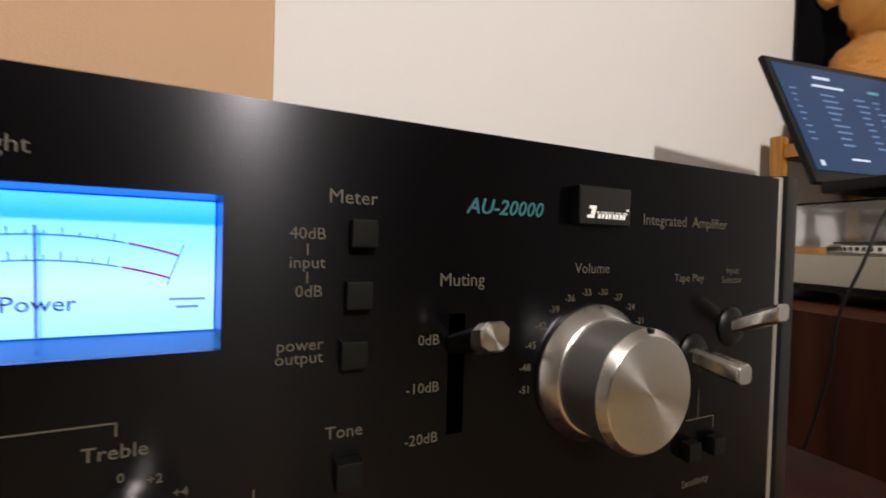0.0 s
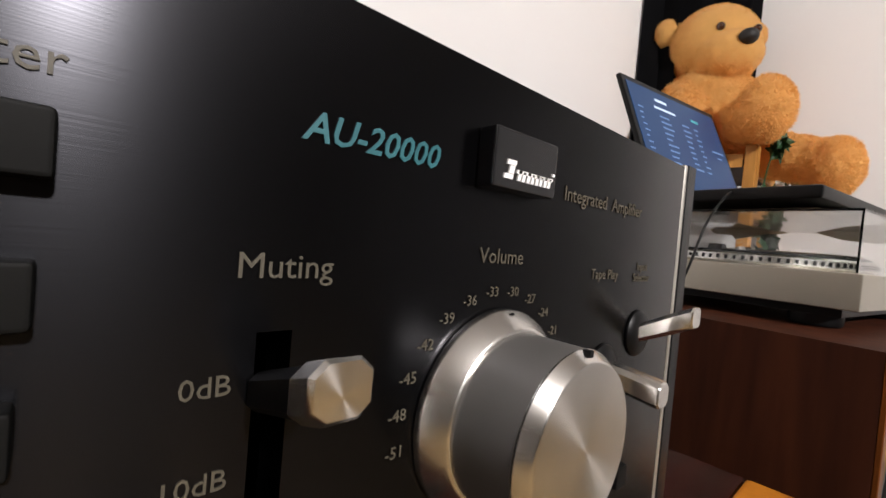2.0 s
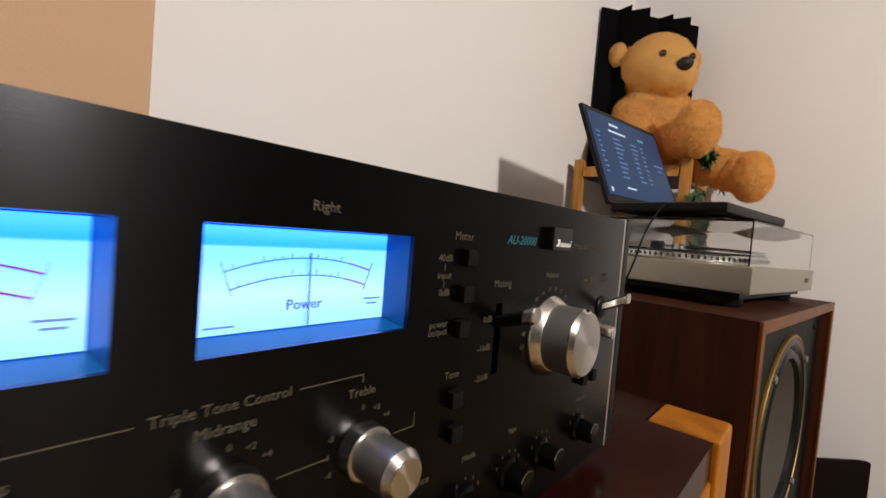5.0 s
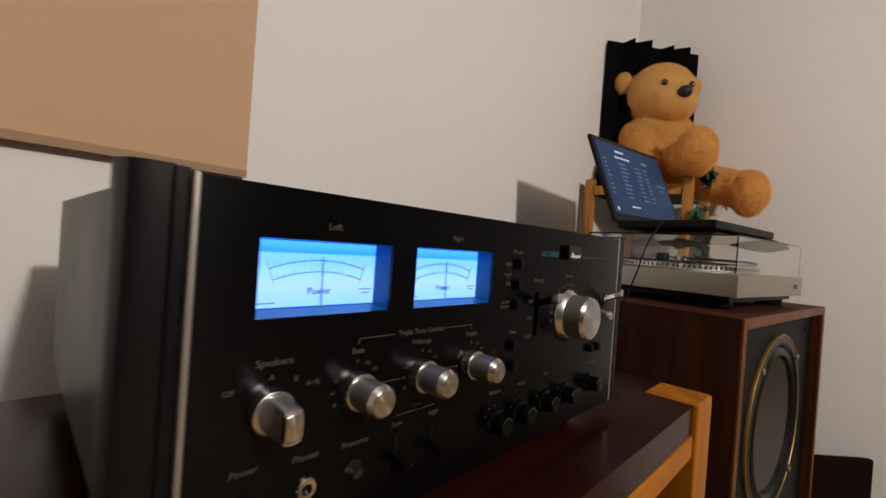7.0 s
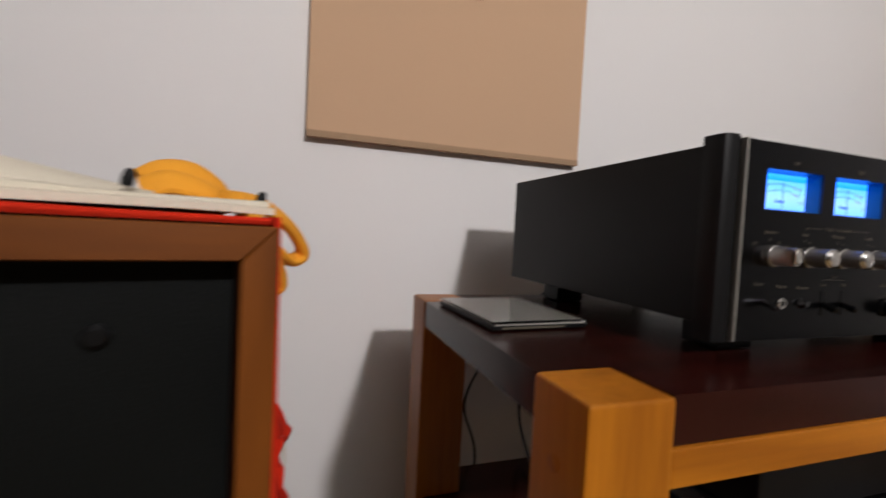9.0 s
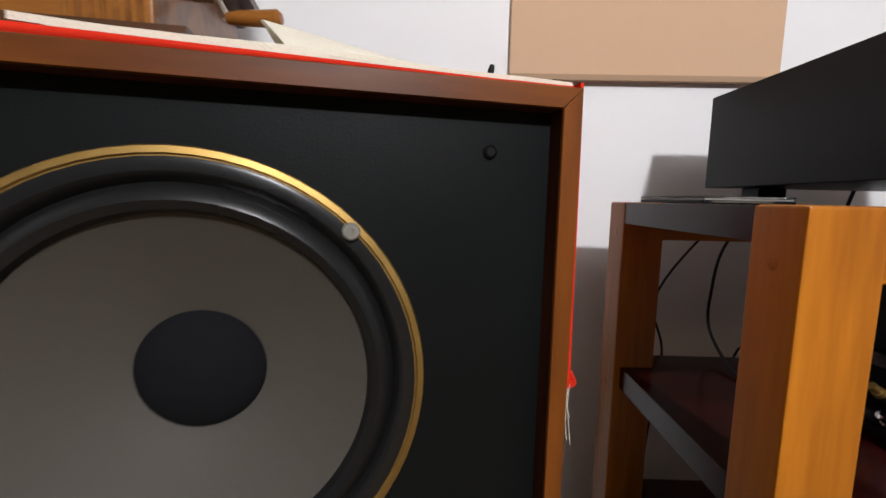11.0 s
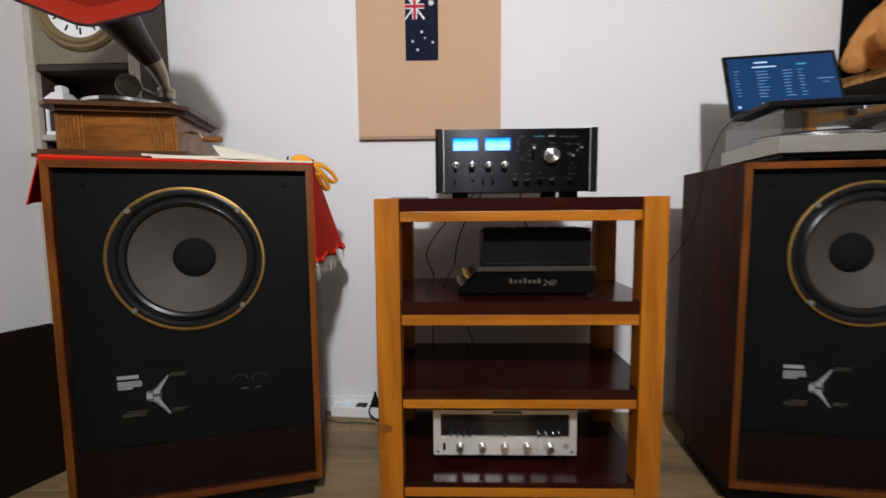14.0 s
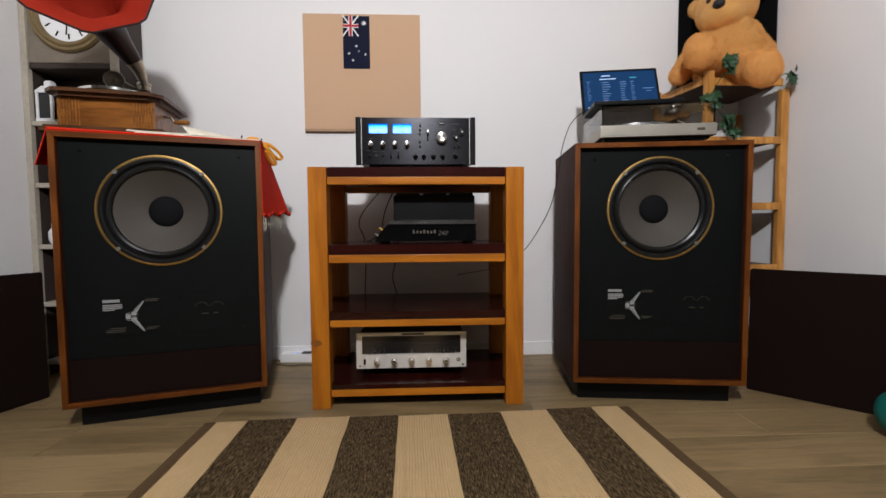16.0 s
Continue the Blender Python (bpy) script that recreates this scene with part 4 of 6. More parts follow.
term = part("terminal_panel", bm, GLOSS_BLACK, pa, "sloping black terminal panel")
for k in range(5):
    for row in (0.025, 0.055):
        bm = bmesh.new()
        lathe(bm, [(0, 0), (0.0075, 0), (0.0075, 0.006), (0.0055, 0.007), (0.0055, 0.018), (0.002, 0.019), (0, 0.019)], 12, sl @ pose(row, -0.075 + 0.034 * k, 0.004))
        part("terminal", bm, BRASS if row > 0.03 else CHROME, term, "gold or chrome screw terminal")
for q in range(7):
    bm = bmesh.new()
    box(bm, -0.012 + 0.0142 * q, -0.003 + 0.0142 * q, 0.0022, 0.0036, 0.040, 0.055 - 0.004 * (q % 3 > 0), 0.0006, 1)
    part("maker_mark", bm, PRINT, pa, "dull pale bar")
part("model_lettering", text_mesh("240", 0.026, 0.108, 0.0028, 0.041, 0.0006, shear=0.3), SILVER, pa, "slanted silver numerals")
for x in (-0.13, 0.22):
    for y in (0.03, 0.19):
        bm = bmesh.new()
        lathe(bm, [(0, 0), (0.013, 0), (0.015, 0.0101), (0, 0.0101)], 16, pose(x, y, 0))
        part("foot", bm, BLACK, pa)

# silver receiver on the lowest shelf
BRUSHED = brushed("brushed_silver_fascia", (0.72, 0.70, 0.65), 0.36, 0.55, 0.5, tangent=(0, 0, 1), lines=(5, 2, 1500), bump=0.04)
rc = thing("stereo_receiver", "silver-fronted stereo receiver with a dark dial and five knobs", "receiver", pose(-0.004, 0.030, 0.094))
bm = bmesh.new()
plate(bm, -0.226, 0.226, 0.034, 0.182, 0, 0.012, [(-0.203, 0.203, 0.092, 0.168)])
part("fascia", bm, BRUSHED, rc, "brushed silver fascia", smooth=False)
bm = bmesh.new()
box(bm, -0.2028, 0.2028, 0.007, 0.011, 0.0922, 0.1678)
dialp = part("dial_window", bm, SHELLAC, rc, "dark tuning dial window")
bm = bmesh.new()
box(bm, -0.180, 0.180, 0.0062, 0.0068, 0.142, 0.1435)
box(bm, -0.180, 0.180, 0.0062, 0.0068, 0.126, 0.127)
part("dial_scale", bm, BUTTON, dialp)
bm = bmesh.new()
box(bm, -0.215, 0.215, 0.0125, 0.30, 0.036, 0.176, 0.003)
part("case", bm, CASE, rc, "black metal case")
bm = bmesh.new()
box(bm, -0.040, 0.052, -0.0008, -0.0001, 0.1715, 0.1785)
part("maker_mark", bm, BUTTON, rc, "plain dark bar")
for k in range(5):
    bm = bmesh.new()
    x = -0.142 + 0.071 * k
    lathe(bm, [(0, 0), (0.0135, 0), (0.0135, 0.004), (0.0115, 0.006), (0.0110, 0.020), (0.0095, 0.022), (0, 0.022)], 28, pose(x, 0, 0.062, 90))
    kn = part("knob", bm, SILVER, rc, "turned silver knob")
    bm = bmesh.new()
    box(bm, x - 0.0022, x + 0.0022, -0.0245, -0.0221, 0.051, 0.073, 0.0008, 1)
    part("grip", bm, SILVER, kn)
for x in (-0.170, -0.150, -0.130, -0.110, 0.0, 0.108, 0.130, 0.152, 0.172):
    bm = bmesh.new()
    sweep(bm, [(x, 0.006, 0.104), (x, -0.006, 0.103), (x, -0.010, 0.101)], [0.0035, 0.0042, 0.0036], 10)
    part("push_switch", bm, CHROME, rc, "small chrome push switch")
bm = bmesh.new()
box(bm, -0.196, -0.188, -0.006, 0, 0.052, 0.074, 0.001, 1)
part("power_switch", bm, BLACK, rc)
bm = bmesh.new()
lathe(bm, [(0.003, 0), (0.0035, 0.003), (0.0075, 0.003), (0.0085, 0)], 20, pose(0.193, 0, 0.066, 90))
part("phones_socket", bm, CHROME, rc)
for sx in (-1, 1):
    bm = bmesh.new()
    lathe(bm, [(0, 0.002), (0.004, 0.0018), (0.005, 0)], 12, pose(sx * 0.212, 0, 0.045, 90))
    part("screw", bm, CHROME, rc)
    for y in (0.05, 0.26):
        bm = bmesh.new()
        lathe(bm, [(0, 0), (0.014, 0), (0.016, 0.0358), (0, 0.0358)], 16, pose(sx * 0.19, y, 0))
        part("foot", bm, BLACK, rc)


def cable(points, r, label, m=BLACK):
    bm = bmesh.new()
    sweep(bm, smooth_path(points, 8), r, 7)
    return single("cable", bm, m, label, "cable", group="cables")


cable([(-0.04, 0.410, 1.007), (-0.06, 0.45, 0.95), (-0.12, 0.46, 0.85), (-0.15, 0.44, 0.76), (-0.16, 0.42, 0.69), (-0.19, 0.30, 0.650), (-0.20, 0.20, 0.647)], 0.003, "black signal cable hanging behind the rack")
cable([(-0.06, 0.410, 1.007), (-0.09, 0.43, 0.96), (-0.19, 0.44, 0.86), (-0.27, 0.43, 0.74), (-0.24, 0.44, 0.62), (-0.25, 0.46, 0.40), (-0.26, 0.47, 0.004)], 0.0025, "thin black cable hanging behind the rack")
cable([(-0.05, 0.245, 0.70), (-0.08, 0.42, 0.66), (-0.09, 0.46, 0.55), (-0.11, 0.46, 0.45), (-0.08, 0.47, 0.30), (-0.10, 0.50, 0.02)], 0.0025, "thin black cable hanging behind the rack")
cable([(0.10, 0.42, 1.00), (0.11, 0.45, 0.90), (0.13, 0.40, 0.83), (0.12, 0.30, 0.838), (0.11, 0.235, 0.80)], 0.0035, "black cable behind the power amplifier")
cable([(0.790, 0.116, 1.202), (0.747, 0.115, 1.200), (0.692, 0.122, 1.155), (0.666, 0.130, 1.095), (0.653, 0.145, 1.030), (0.643, 0.150, 0.950), (0.622, 0.180, 0.810), (0.585, 0.260, 0.690), (0.530, 0.360, 0.580), (0.420, 0.450, 0.500), (0.220, 0.470, 0.460)], 0.0018, "thin dark lead from laptop to rack")

# power strip on the floor
ps = thing("power_strip", "white power strip with black sockets on the floor", "power strip", pose(-0.53, 0.545, 0, 0, 0, -4))
bm = bmesh.new()
box(bm, -0.18, 0.18, -0.028, 0.028, 0, 0.045, 0.004)
part("body", bm, TRIM, ps)
for k in range(4):
    bm = bmesh.new()
    box(bm, -0.07 + 0.062 * k, -0.022 + 0.062 * k, -0.020, 0.020, 0.0452, 0.0475, 0.001, 1)
    part("socket", bm, BLACK, ps, "black socket")
bm = bmesh.new()
lathe(bm, [(0, 0.003), (0.003, 0.002), (0.004, 0)], 12, pose(-0.105, 0.0, 0.0451))
part("indicator", bm, glow("blue_led", (0.1, 0.25, 1.0), 4.0), ps, "blue indicator light")
bm = bmesh.new()
lathe(bm, [(0, 0), (0.017, 0), (0.018, 0.018), (0.012, 0.030), (0.007, 0.045), (0.005, 0.060), (0, 0.061)], 16, pose(-0.515, 0.5435, 0.0476))
single("power_plug", bm, BLACK, "black plug standing in the power strip", "plug")
cable([(-0.515, 0.5435, 0.107), (-0.518, 0.520, 0.085), (-0.53, 0.490, 0.035), (-0.47, 0.470, 0.006), (-0.40, 0.460, 0.005), (-0.30, 0.470, 0.005)], 0.0035, "black mains lead on the floor")
cable([(-0.72, 0.50, 0.004), (-0.65, 0.47, 0.004), (-0.58, 0.475, 0.004), (-0.50, 0.46, 0.004)], 0.003, "pale lead lying on the floor", PRINT)

# ---------- turntable, laptop ----------
DECK = brushed("champagne_silver_plinth", (0.40, 0.375, 0.315), 0.38, 0.7, 0.3, lines=(4, 500, 500), bump=0.03)
tt = thing("turntable", "silver turntable with clear dust cover standing on the loudspeaker", "turntable", pose(0.752, -0.030, 1.029, 0, 0, -9))
bm = bmesh.new()
box(bm, 0, 0.432, 0, 0.355, 0.027, 0.073, 0.002)
part("plinth", bm, DECK, tt, "silver plinth")
bm = bmesh.new()
box(bm, 0.020, 0.415, 0.020, 0.335, 0.016, 0.0268)
part("base", bm, BLACK, tt, "black underside")
for x in (0.055, 0.377):
    for y in (0.055, 0.300):
        bm = bmesh.new()
        lathe(bm, [(0, 0), (0.028, 0), (0.030, 0.004), (0.030, 0.0155), (0, 0.0155)], 24, pose(x, y, 0))
        part("foot", bm, BLACK, tt)
bm = bmesh.new()
lathe(bm, [(0, 0.074), (0.150, 0.074), (0.153, 0.078), (0.153, 0.088), (0.149, 0.091), (0, 0.091)], 64, pose(0.175, 0.180, 0))
plat = part("platter", bm, SILVER, tt, "silver platter with strobe dots")
bm = bmesh.new()
for k in range(90):
    t = 2 * math.pi * k / 90
    box(bm, -0.0018, 0.0018, -0.0006, 0.0006, 0.080, 0.086)
    bm.verts.ensure_lookup_table()
    for v in bm.verts[-8:]:
        v.co = pose(0.175 + 0.1535 * math.cos(t), 0.180 + 0.1535 * math.sin(t), 0, 0, 0, math.degrees(t) + 90) @ v.co
tagged(part("strobe_dots", bm, BLACK, plat), kind="stuff")
bm = bmesh.new()
lathe(bm, [(0, 0.0912), (0.146, 0.0912), (0.146, 0.0945), (0, 0.0945)], 48, pose(0.175, 0.180, 0))
part("mat", bm, BLACK, plat, "black rubber mat")
bm = bmesh.new()
lathe(bm, [(0, 0.0735), (0.030, 0.0735), (0.030, 0.085), (0.016, 0.088), (0.016, 0.112), (0, 0.112)], 24, pose(0.380, 0.275, 0))
arm = part("tonearm", bm, CHROME, tt, "chrome tonearm")
bm = bmesh.new()
sweep(bm, smooth_path([(0.384, 0.325, 0.104), (0.380, 0.275, 0.104), (0.372, 0.180, 0.104), (0.350, 0.110, 0.102), (0.318, 0.070, 0.099)], 6), 0.004, 8)
part("arm_tube", bm, CHROME, arm)
bm = bmesh.new()
lathe(bm, [(0, 0), (0.014, 0), (0.014, 0.03), (0, 0.03)], 20, pose(0.384, 0.318, 0.104, -90))
part("counterweight", bm, BLACK, arm)
# cover: four thin walls and a top
bm = bmesh.new()
x0, x1, y0, y1, z0, z1, w = 0.006, 0.426, 0.006, 0.345, 0.0735, 0.150, 0.003
shells = []
for q, top in ((0.0, z1 + w), (w, z1)):
    ring = ((x0 + q, y0 + q), (x1 - q, y0 + q), (x1 - q, y1 - q), (x0 + q, y1 - q))
    shells.append(([bm.verts.new((x, y, z0)) for x, y in ring], [bm.verts.new((x, y, top)) for x, y in ring]))
for lo_, hi_ in shells:
    bm.faces.new(hi_)
    for i in range(4):
        bm.faces.new((lo_[i], lo_[(i + 1) % 4], hi_[(i + 1) % 4], hi_[i]))
for i in range(4):
    bm.faces.new((shells[0][0][i], shells[0][0][(i + 1) % 4], shells[1][0][(i + 1) % 4], shells[1][0][i]))
cover = part("dust_cover", bm, CLEAR, tt, "clear acrylic dust cover", smooth=False)
cover.visible_shadow = False
bm = bmesh.new()
box(bm, 0.360, 0.388, -0.0010, -0.0001, 0.045, 0.055)
part("maker_mark", bm, PRINT, tt, "plain pale mark")

sleeves = thing("record_sleeves", "small pile of record sleeves on the turntable's dust cover", "record sleeves", pose(0.79, 0.035, 1.1825, 0, 0, -10))
SLEEVE = surface("yellowed_card_sleeve", (0.30, 0.24, 0.15), 0.7, vary=0.3, scale=20)
for k, (dx, dy, rz, drop) in enumerate(((0.055, -0.020, -4, 0.030), (0.080, -0.008, 2, 0.024), (0.068, 0.012, -7, 0.018))):
    bm = bmesh.new()
    vs = [[bm.verts.new((0.312 * i / 12, 0.290 * j / 6, 0.0075 + 0.0012 * k - drop * max(0.0, (i - 8) / 4) ** 2 * (0.6 + 0.4 * math.sin(j * 1.3 + k)))) for j in range(7)] for i in range(13)]
    fs = [bm.faces.new((vs[i][j], vs[i + 1][j], vs[i + 1][j + 1], vs[i][j + 1])) for i in range(12) for j in range(6)]
    bmesh.ops.solidify(bm, geom=fs, thickness=0.0006)
    bm.transform(pose(dx, dy, 0, 0, 0, rz))
    part("paper_sleeve", bm, SLEEVE, sleeves, "worn brown paper sleeve, drooping at its edge")
for k, (dx, dy, rz, dz) in enumerate(((0.0, 0.0, 0, 0), (0.02, 0.0, -1, 0.0024), (0.03, -0.005, -3, 0.0048))):
    bm = bmesh.new()
    box(bm, 0, 0.312, 0, 0.290, 0, 0.0022, 0.0005, 1)
    bm.transform(pose(dx, dy, dz, 0, 0, rz))
    part("sleeve", bm, (SLEEVE, BLACK, SLEEVE)[k], sleeves)

SCREEN, sn, sl_, sb = node_material("lit_laptop_screen")
sb.inputs["Base Color"].default_value = (0.004, 0.008, 0.014, 1)
sb.inputs["Emission Color"].default_value, sb.inputs["Emission Strength"].default_value = (0.006, 0.028, 0.082, 1), 1.0
sb.inputs["Roughness"].default_value, sb.inputs["Specular IOR Level"].default_value = 0.28, 0.12
lt = thing("laptop", "open black laptop with a dark blue list on its screen", "laptop", pose(0.778, 0.225, 1.1925, 0, 0, -9.5))
bm = bmesh.new()
box(bm, 0, 0.345, -0.215, 0.0, 0, 0.018, 0.004)
lb = part("base", bm, BLACK, lt, "black keyboard base")
bm = bmesh.new()
for i in range(14):
    for j in range(5):
        box(bm, 0.022 + 0.0215 * i, 0.0405 + 0.0215 * i, -0.030 - 0.0195 * j, -0.0135 - 0.0195 * j, 0.0182, 0.0200)
tagged(part("keys", bm, CASE, lb, "black keys"), kind="stuff")
bm = bmesh.new()
lathe(bm, [(0, 0.002), (0.002, 0.0015), (0.0025, 0)], 10, pose(0.05, -0.205, 0.0181))
part("indicator", bm, glow("red_led", (1.0, 0.08, 0.03), 6.0), lb, "red indicator light")
tilt = pose(0, 0.004, 0.018, -22)
bm = bmesh.new()
box(bm, 0, 0.345, 0, 0.010, 0, 0.246, 0.003)
bm.transform(tilt)
dp = part("display_lid", bm, BLACK, lt, "thin black display lid")
bm = bmesh.new()
box(bm, 0.012, 0.333, -0.0012, -0.0002, 0.022, 0.232)
bm.transform(tilt)
part("screen", bm, SCREEN, dp, "lit dark blue screen")
LIST, WHT, GRN = glow("pale_screen_text", (0.07, 0.125, 0.23), 1.0), glow("white_screen_text", (0.36, 0.42, 0.52), 1.0), glow("green_screen_button", (0.04, 0.2, 0.22), 1.0)
random.seed(5)
groups = {"list_text": (LIST, []), "heading_bar": (WHT, []), "green_button": (GRN, [(0.222, 0.250, 0.193, 0.199)])}
for r in range(9):
    z = 0.172 - 0.0125 * r
    for x, w in ((0.096, 0.040), (0.176, 0.030), (0.222, 0.018)):
        groups["list_text"][1].append((x, x + w * random.uniform(0.5, 1.0), z, z + 0.0035))
    groups["list_text"][1].append((0.028, 0.028 + 0.016 * random.uniform(0.4, 1), z + 0.006, z + 0.009))
groups["list_text"][1].append((0.274, 0.322, 0.132, 0.136))
groups["list_text"][1].append((0.288, 0.308, 0.118, 0.121))
groups["heading_bar"][1].extend([(0.096, 0.136, 0.208, 0.214), (0.086, 0.160, 0.190, 0.195), (0.100, 0.140, 0.045, 0.049), (0.026, 0.034, 0.030, 0.040)])
for name, (m_, rects) in groups.items():
    for a, b, c, d in rects:
        bm = bmesh.new()
        box(bm, a, b, -0.0018, -0.0013, c, d)
        bm.transform(tilt)
        part(name, bm, m_, dp, smooth=False)

# ---------- left: cloths on the loudspeaker ----------
RED = surface("red_cotton_cloth", (0.50, 0.021, 0.006), 0.9, vary=0.35, scale=9, bump=0.4, bump_scale=700, spec=0.1)
CREAM = surface("cream_canvas_cloth", (0.62, 0.57, 0.46), 0.9, vary=0.12, scale=15, bump=0.4, bump_scale=600)
YELLOW = surface("yellow_webbing", (0.78, 0.33, 0.012), 0.8, vary=0.15, scale=30, bump=0.4, bump_scale=900)
LEFT = pose(-0.894, -0.091, 0.0115, 0, 0, 16)


def sheet(bm, fn, nu, nv, thick):
    """A cloth sheet from fn(u, v) with u and v from 0 to 1."""
    g = [[bm.verts.new(fn(i / nu, j / nv)) for j in range(nv + 1)] for i in range(nu + 1)]
    fs = [bm.faces.new((g[i][j], g[i + 1][j], g[i + 1][j + 1], g[i][j + 1])) for i in range(nu) for j in range(nv)]
    bmesh.ops.recalc_face_normals(bm, faces=fs)
    bmesh.ops.solidify(bm, geom=fs, thickness=thick)
    return bm


rc_ = thing("red_cloth", "bright red cloth draped over the loudspeaker, ends hanging down", "cloth", LEFT)
bm = bmesh.new()
def red_top(u, v):
    h = 0.004 + 0.010 * max(0.0, 1 - 1.12 * u)
    x = -0.333 + 0.664 * u
    if v < 0.3:
        return (x, -0.012 - 0.004 * math.sin(v / 0.3 * math.pi) * (h / 0.014), 1.0295 + h * (v / 0.3) ** 0.8)
    w = (v - 0.3) / 0.7
    return (x, -0.012 + 0.386 * w, 1.0295 + h + (0.0075 - h) * 0 + 0.0010 * math.sin(40 * u) * w)


sheet(bm, red_top, 30, 20, 0.003)
part("top_fold", bm, RED, rc_)
bm = bmesh.new()
sheet(bm, lambda u, v: (-0.3365 - 0.042 * u - 0.006 * math.sin(9 * v) * u, -0.010 + 0.24 * v + 0.012 * u, 1.041 - 0.125 * u + 0.01 * math.sin(5 * v)), 10, 16, 0.003)
part("hanging_end", bm, RED, rc_)
def red_end(u, v):
    return (0.3292 + u * (0.003 + 0.092 * v) + 0.008 * math.sin(17 * v) * u * v, -0.024 + v * (0.29 + 0.085 * u), 1.034 - u * (0.290 - 0.018 * v + 0.006 * math.sin(16 * v)))


bm = bmesh.new()
sheet(bm, lambda u, v: red_end(u, v), 16, 24, 0.003)
part("hanging_end", bm, RED, rc_)
bm = bmesh.new()
random.seed(11)
for k in range(70):
    x, y, z = red_end(1.0, random.random())
    sweep(bm, [(x, y, z + 0.004), (x + random.uniform(-.003, .003), y, z - 0.018), (x + random.uniform(-.005, .005), y + random.uniform(-.005, .005), z - random.uniform(0.025, 0.06))], 0.0004, 4)
fringe_mesh = bm
bm = bmesh.new()
sweep(bm, [Vector(red_end(0.985, q / 24)) + Vector((0.002, 0, 0.004 * math.sin(q * 1.9))) for q in range(25)], [0.006 + 0.0025 * math.sin(q * 2.3) for q in range(25)], 8, 0.7)
part("curled_hem", bm, RED, rc_)
bm = fringe_mesh
tagged(part("fringe", bm, CREAM, rc_, "thin pale fringe"), kind="stuff")

wc = thing("folded_canvas", "folded cream canvas with yellow straps lying on red cloth", "canvas", LEFT)
def canvas_height(u):
    return 1.0345 + 0.010 * max(0.0, 1 - 1.12 * (0.40 + 0.60 * u))


def canvas_pad(u, v, lift, inset):
    """A plump folded layer with rounded sides; v runs round its section from the lower front over the top to the back."""
    a = math.pi * (1 - v)
    flat = max(-1.0, min(1.0, 1.5 * math.cos(a)))
    return (-0.085 + 0.415 * u - inset * (1 - u), 0.112 + inset * 0.5 - 0.116 * flat, canvas_height(u) + lift * (1 - 0.35 * u) + (0.0095 - 0.0035 * u) * math.sin(a) + 0.0016 * math.sin(9 * u + lift * 400))


for lift, inset in ((0.0, 0.0), (0.0085, 0.03)):
    bm = bmesh.new()
    sheet(bm, lambda u, v, a=lift, b=inset: canvas_pad(u, v, a, b), 28, 14, 0.0022)
    part("fold", bm, CREAM, wc)
bm = bmesh.new()
def flap(u, v):
    rise = (v / 0.3) ** 0.6 if v < 0.3 else ((1 - v) / 0.7) ** 1.2
    return (0.045 + 0.225 * u + 0.030 * (1 - rise) * (1 - u), 0.042 + 0.100 * v - 0.010 * u, 1.0530 - 0.009 * u + (0.003 + 0.036 * (1 - u)) * rise)


sheet(bm, flap, 18, 16, 0.0022)
part("loose_flap", bm, CREAM, wc, "loose lifted canvas flap")
for pts in ([(0.262, 0.150, 1.060), (0.278, 0.155, 1.070), (0.300, 0.160, 1.070), (0.320, 0.168, 1.056), (0.318, 0.178, 1.047), (0.290, 0.175, 1.047), (0.265, 0.165, 1.052)],
            [(0.262, 0.140, 1.052), (0.280, 0.138, 1.060), (0.304, 0.142, 1.055), (0.320, 0.150, 1.045)],
            [(0.318, 0.110, 1.047), (0.350, 0.135, 1.045), (0.380, 0.160, 1.027), (0.397, 0.174, 1.003), (0.384, 0.172, 0.994), (0.362, 0.155, 1.008), (0.347, 0.130, 1.026)],
            [(0.322, 0.090, 1.045), (0.347, 0.112, 1.024), (0.362, 0.138, 0.998), (0.372, 0.156, 0.974), (0.360, 0.152, 0.968), (0.346, 0.128, 0.990), (0.339, 0.105, 1.016)]):
    bm = bmesh.new()
    sweep(bm, smooth_path(pts, 6), 0.0125, 12, 0.5)
    part("strap", bm, YELLOW, wc, "yellow looped strap")
for x, y, z in ((0.258, 0.026, 1.050), (0.328, 0.030, 1.0435)):
    bm = bmesh.new()
    lathe(bm, [(0, -0.003), (0.0028, -0.003), (0.0034, 0.0), (0.0030, 0.004), (0.0022, 0.007), (0, 0.0075)], 10, pose(x, y, z, 0, 12, 0))
    part("tie", bm, BLACK, wc, "black tie knot")

# ---------- gramophone ----------
OAK = timber("golden_oak", (0.105, 0.036, 0.006), (0.30, 0.118, 0.020), (2.5, 16, 16), 0.36, 0.3)
DARK_OAK = timber("dark_oak_moulding", (0.030, 0.013, 0.006), (0.10, 0.044, 0.017), (2.5, 16, 16), 0.4, 0.2)
HORN_OUT = surface("dark_painted_horn", (0.022, 0.012, 0.014), 0.32, 0.2, vary=0.4, scale=12)
HORN_IN = surface("red_painted_horn_inside", (0.27, 0.020, 0.008), 0.36, vary=0.25, scale=10)
NICKEL = surface("tarnished_nickel", (0.42, 0.38, 0.31), 0.33, 1.0, vary=0.3, scale=40)
gm = thing("gramophone", "old oak gramophone with a dark red horn on the cloth", "gramophone", pose(-1.100, -0.075, 1.0562, 0, 0, 12))
inv = pose(-1.100, -0.075, 1.0562, 0, 0, 12).inverted()
bm = bmesh.new()
o = [(-0.195, -0.026), (0.195, -0.026), (0.195, 0.300), (-0.195, 0.300)]
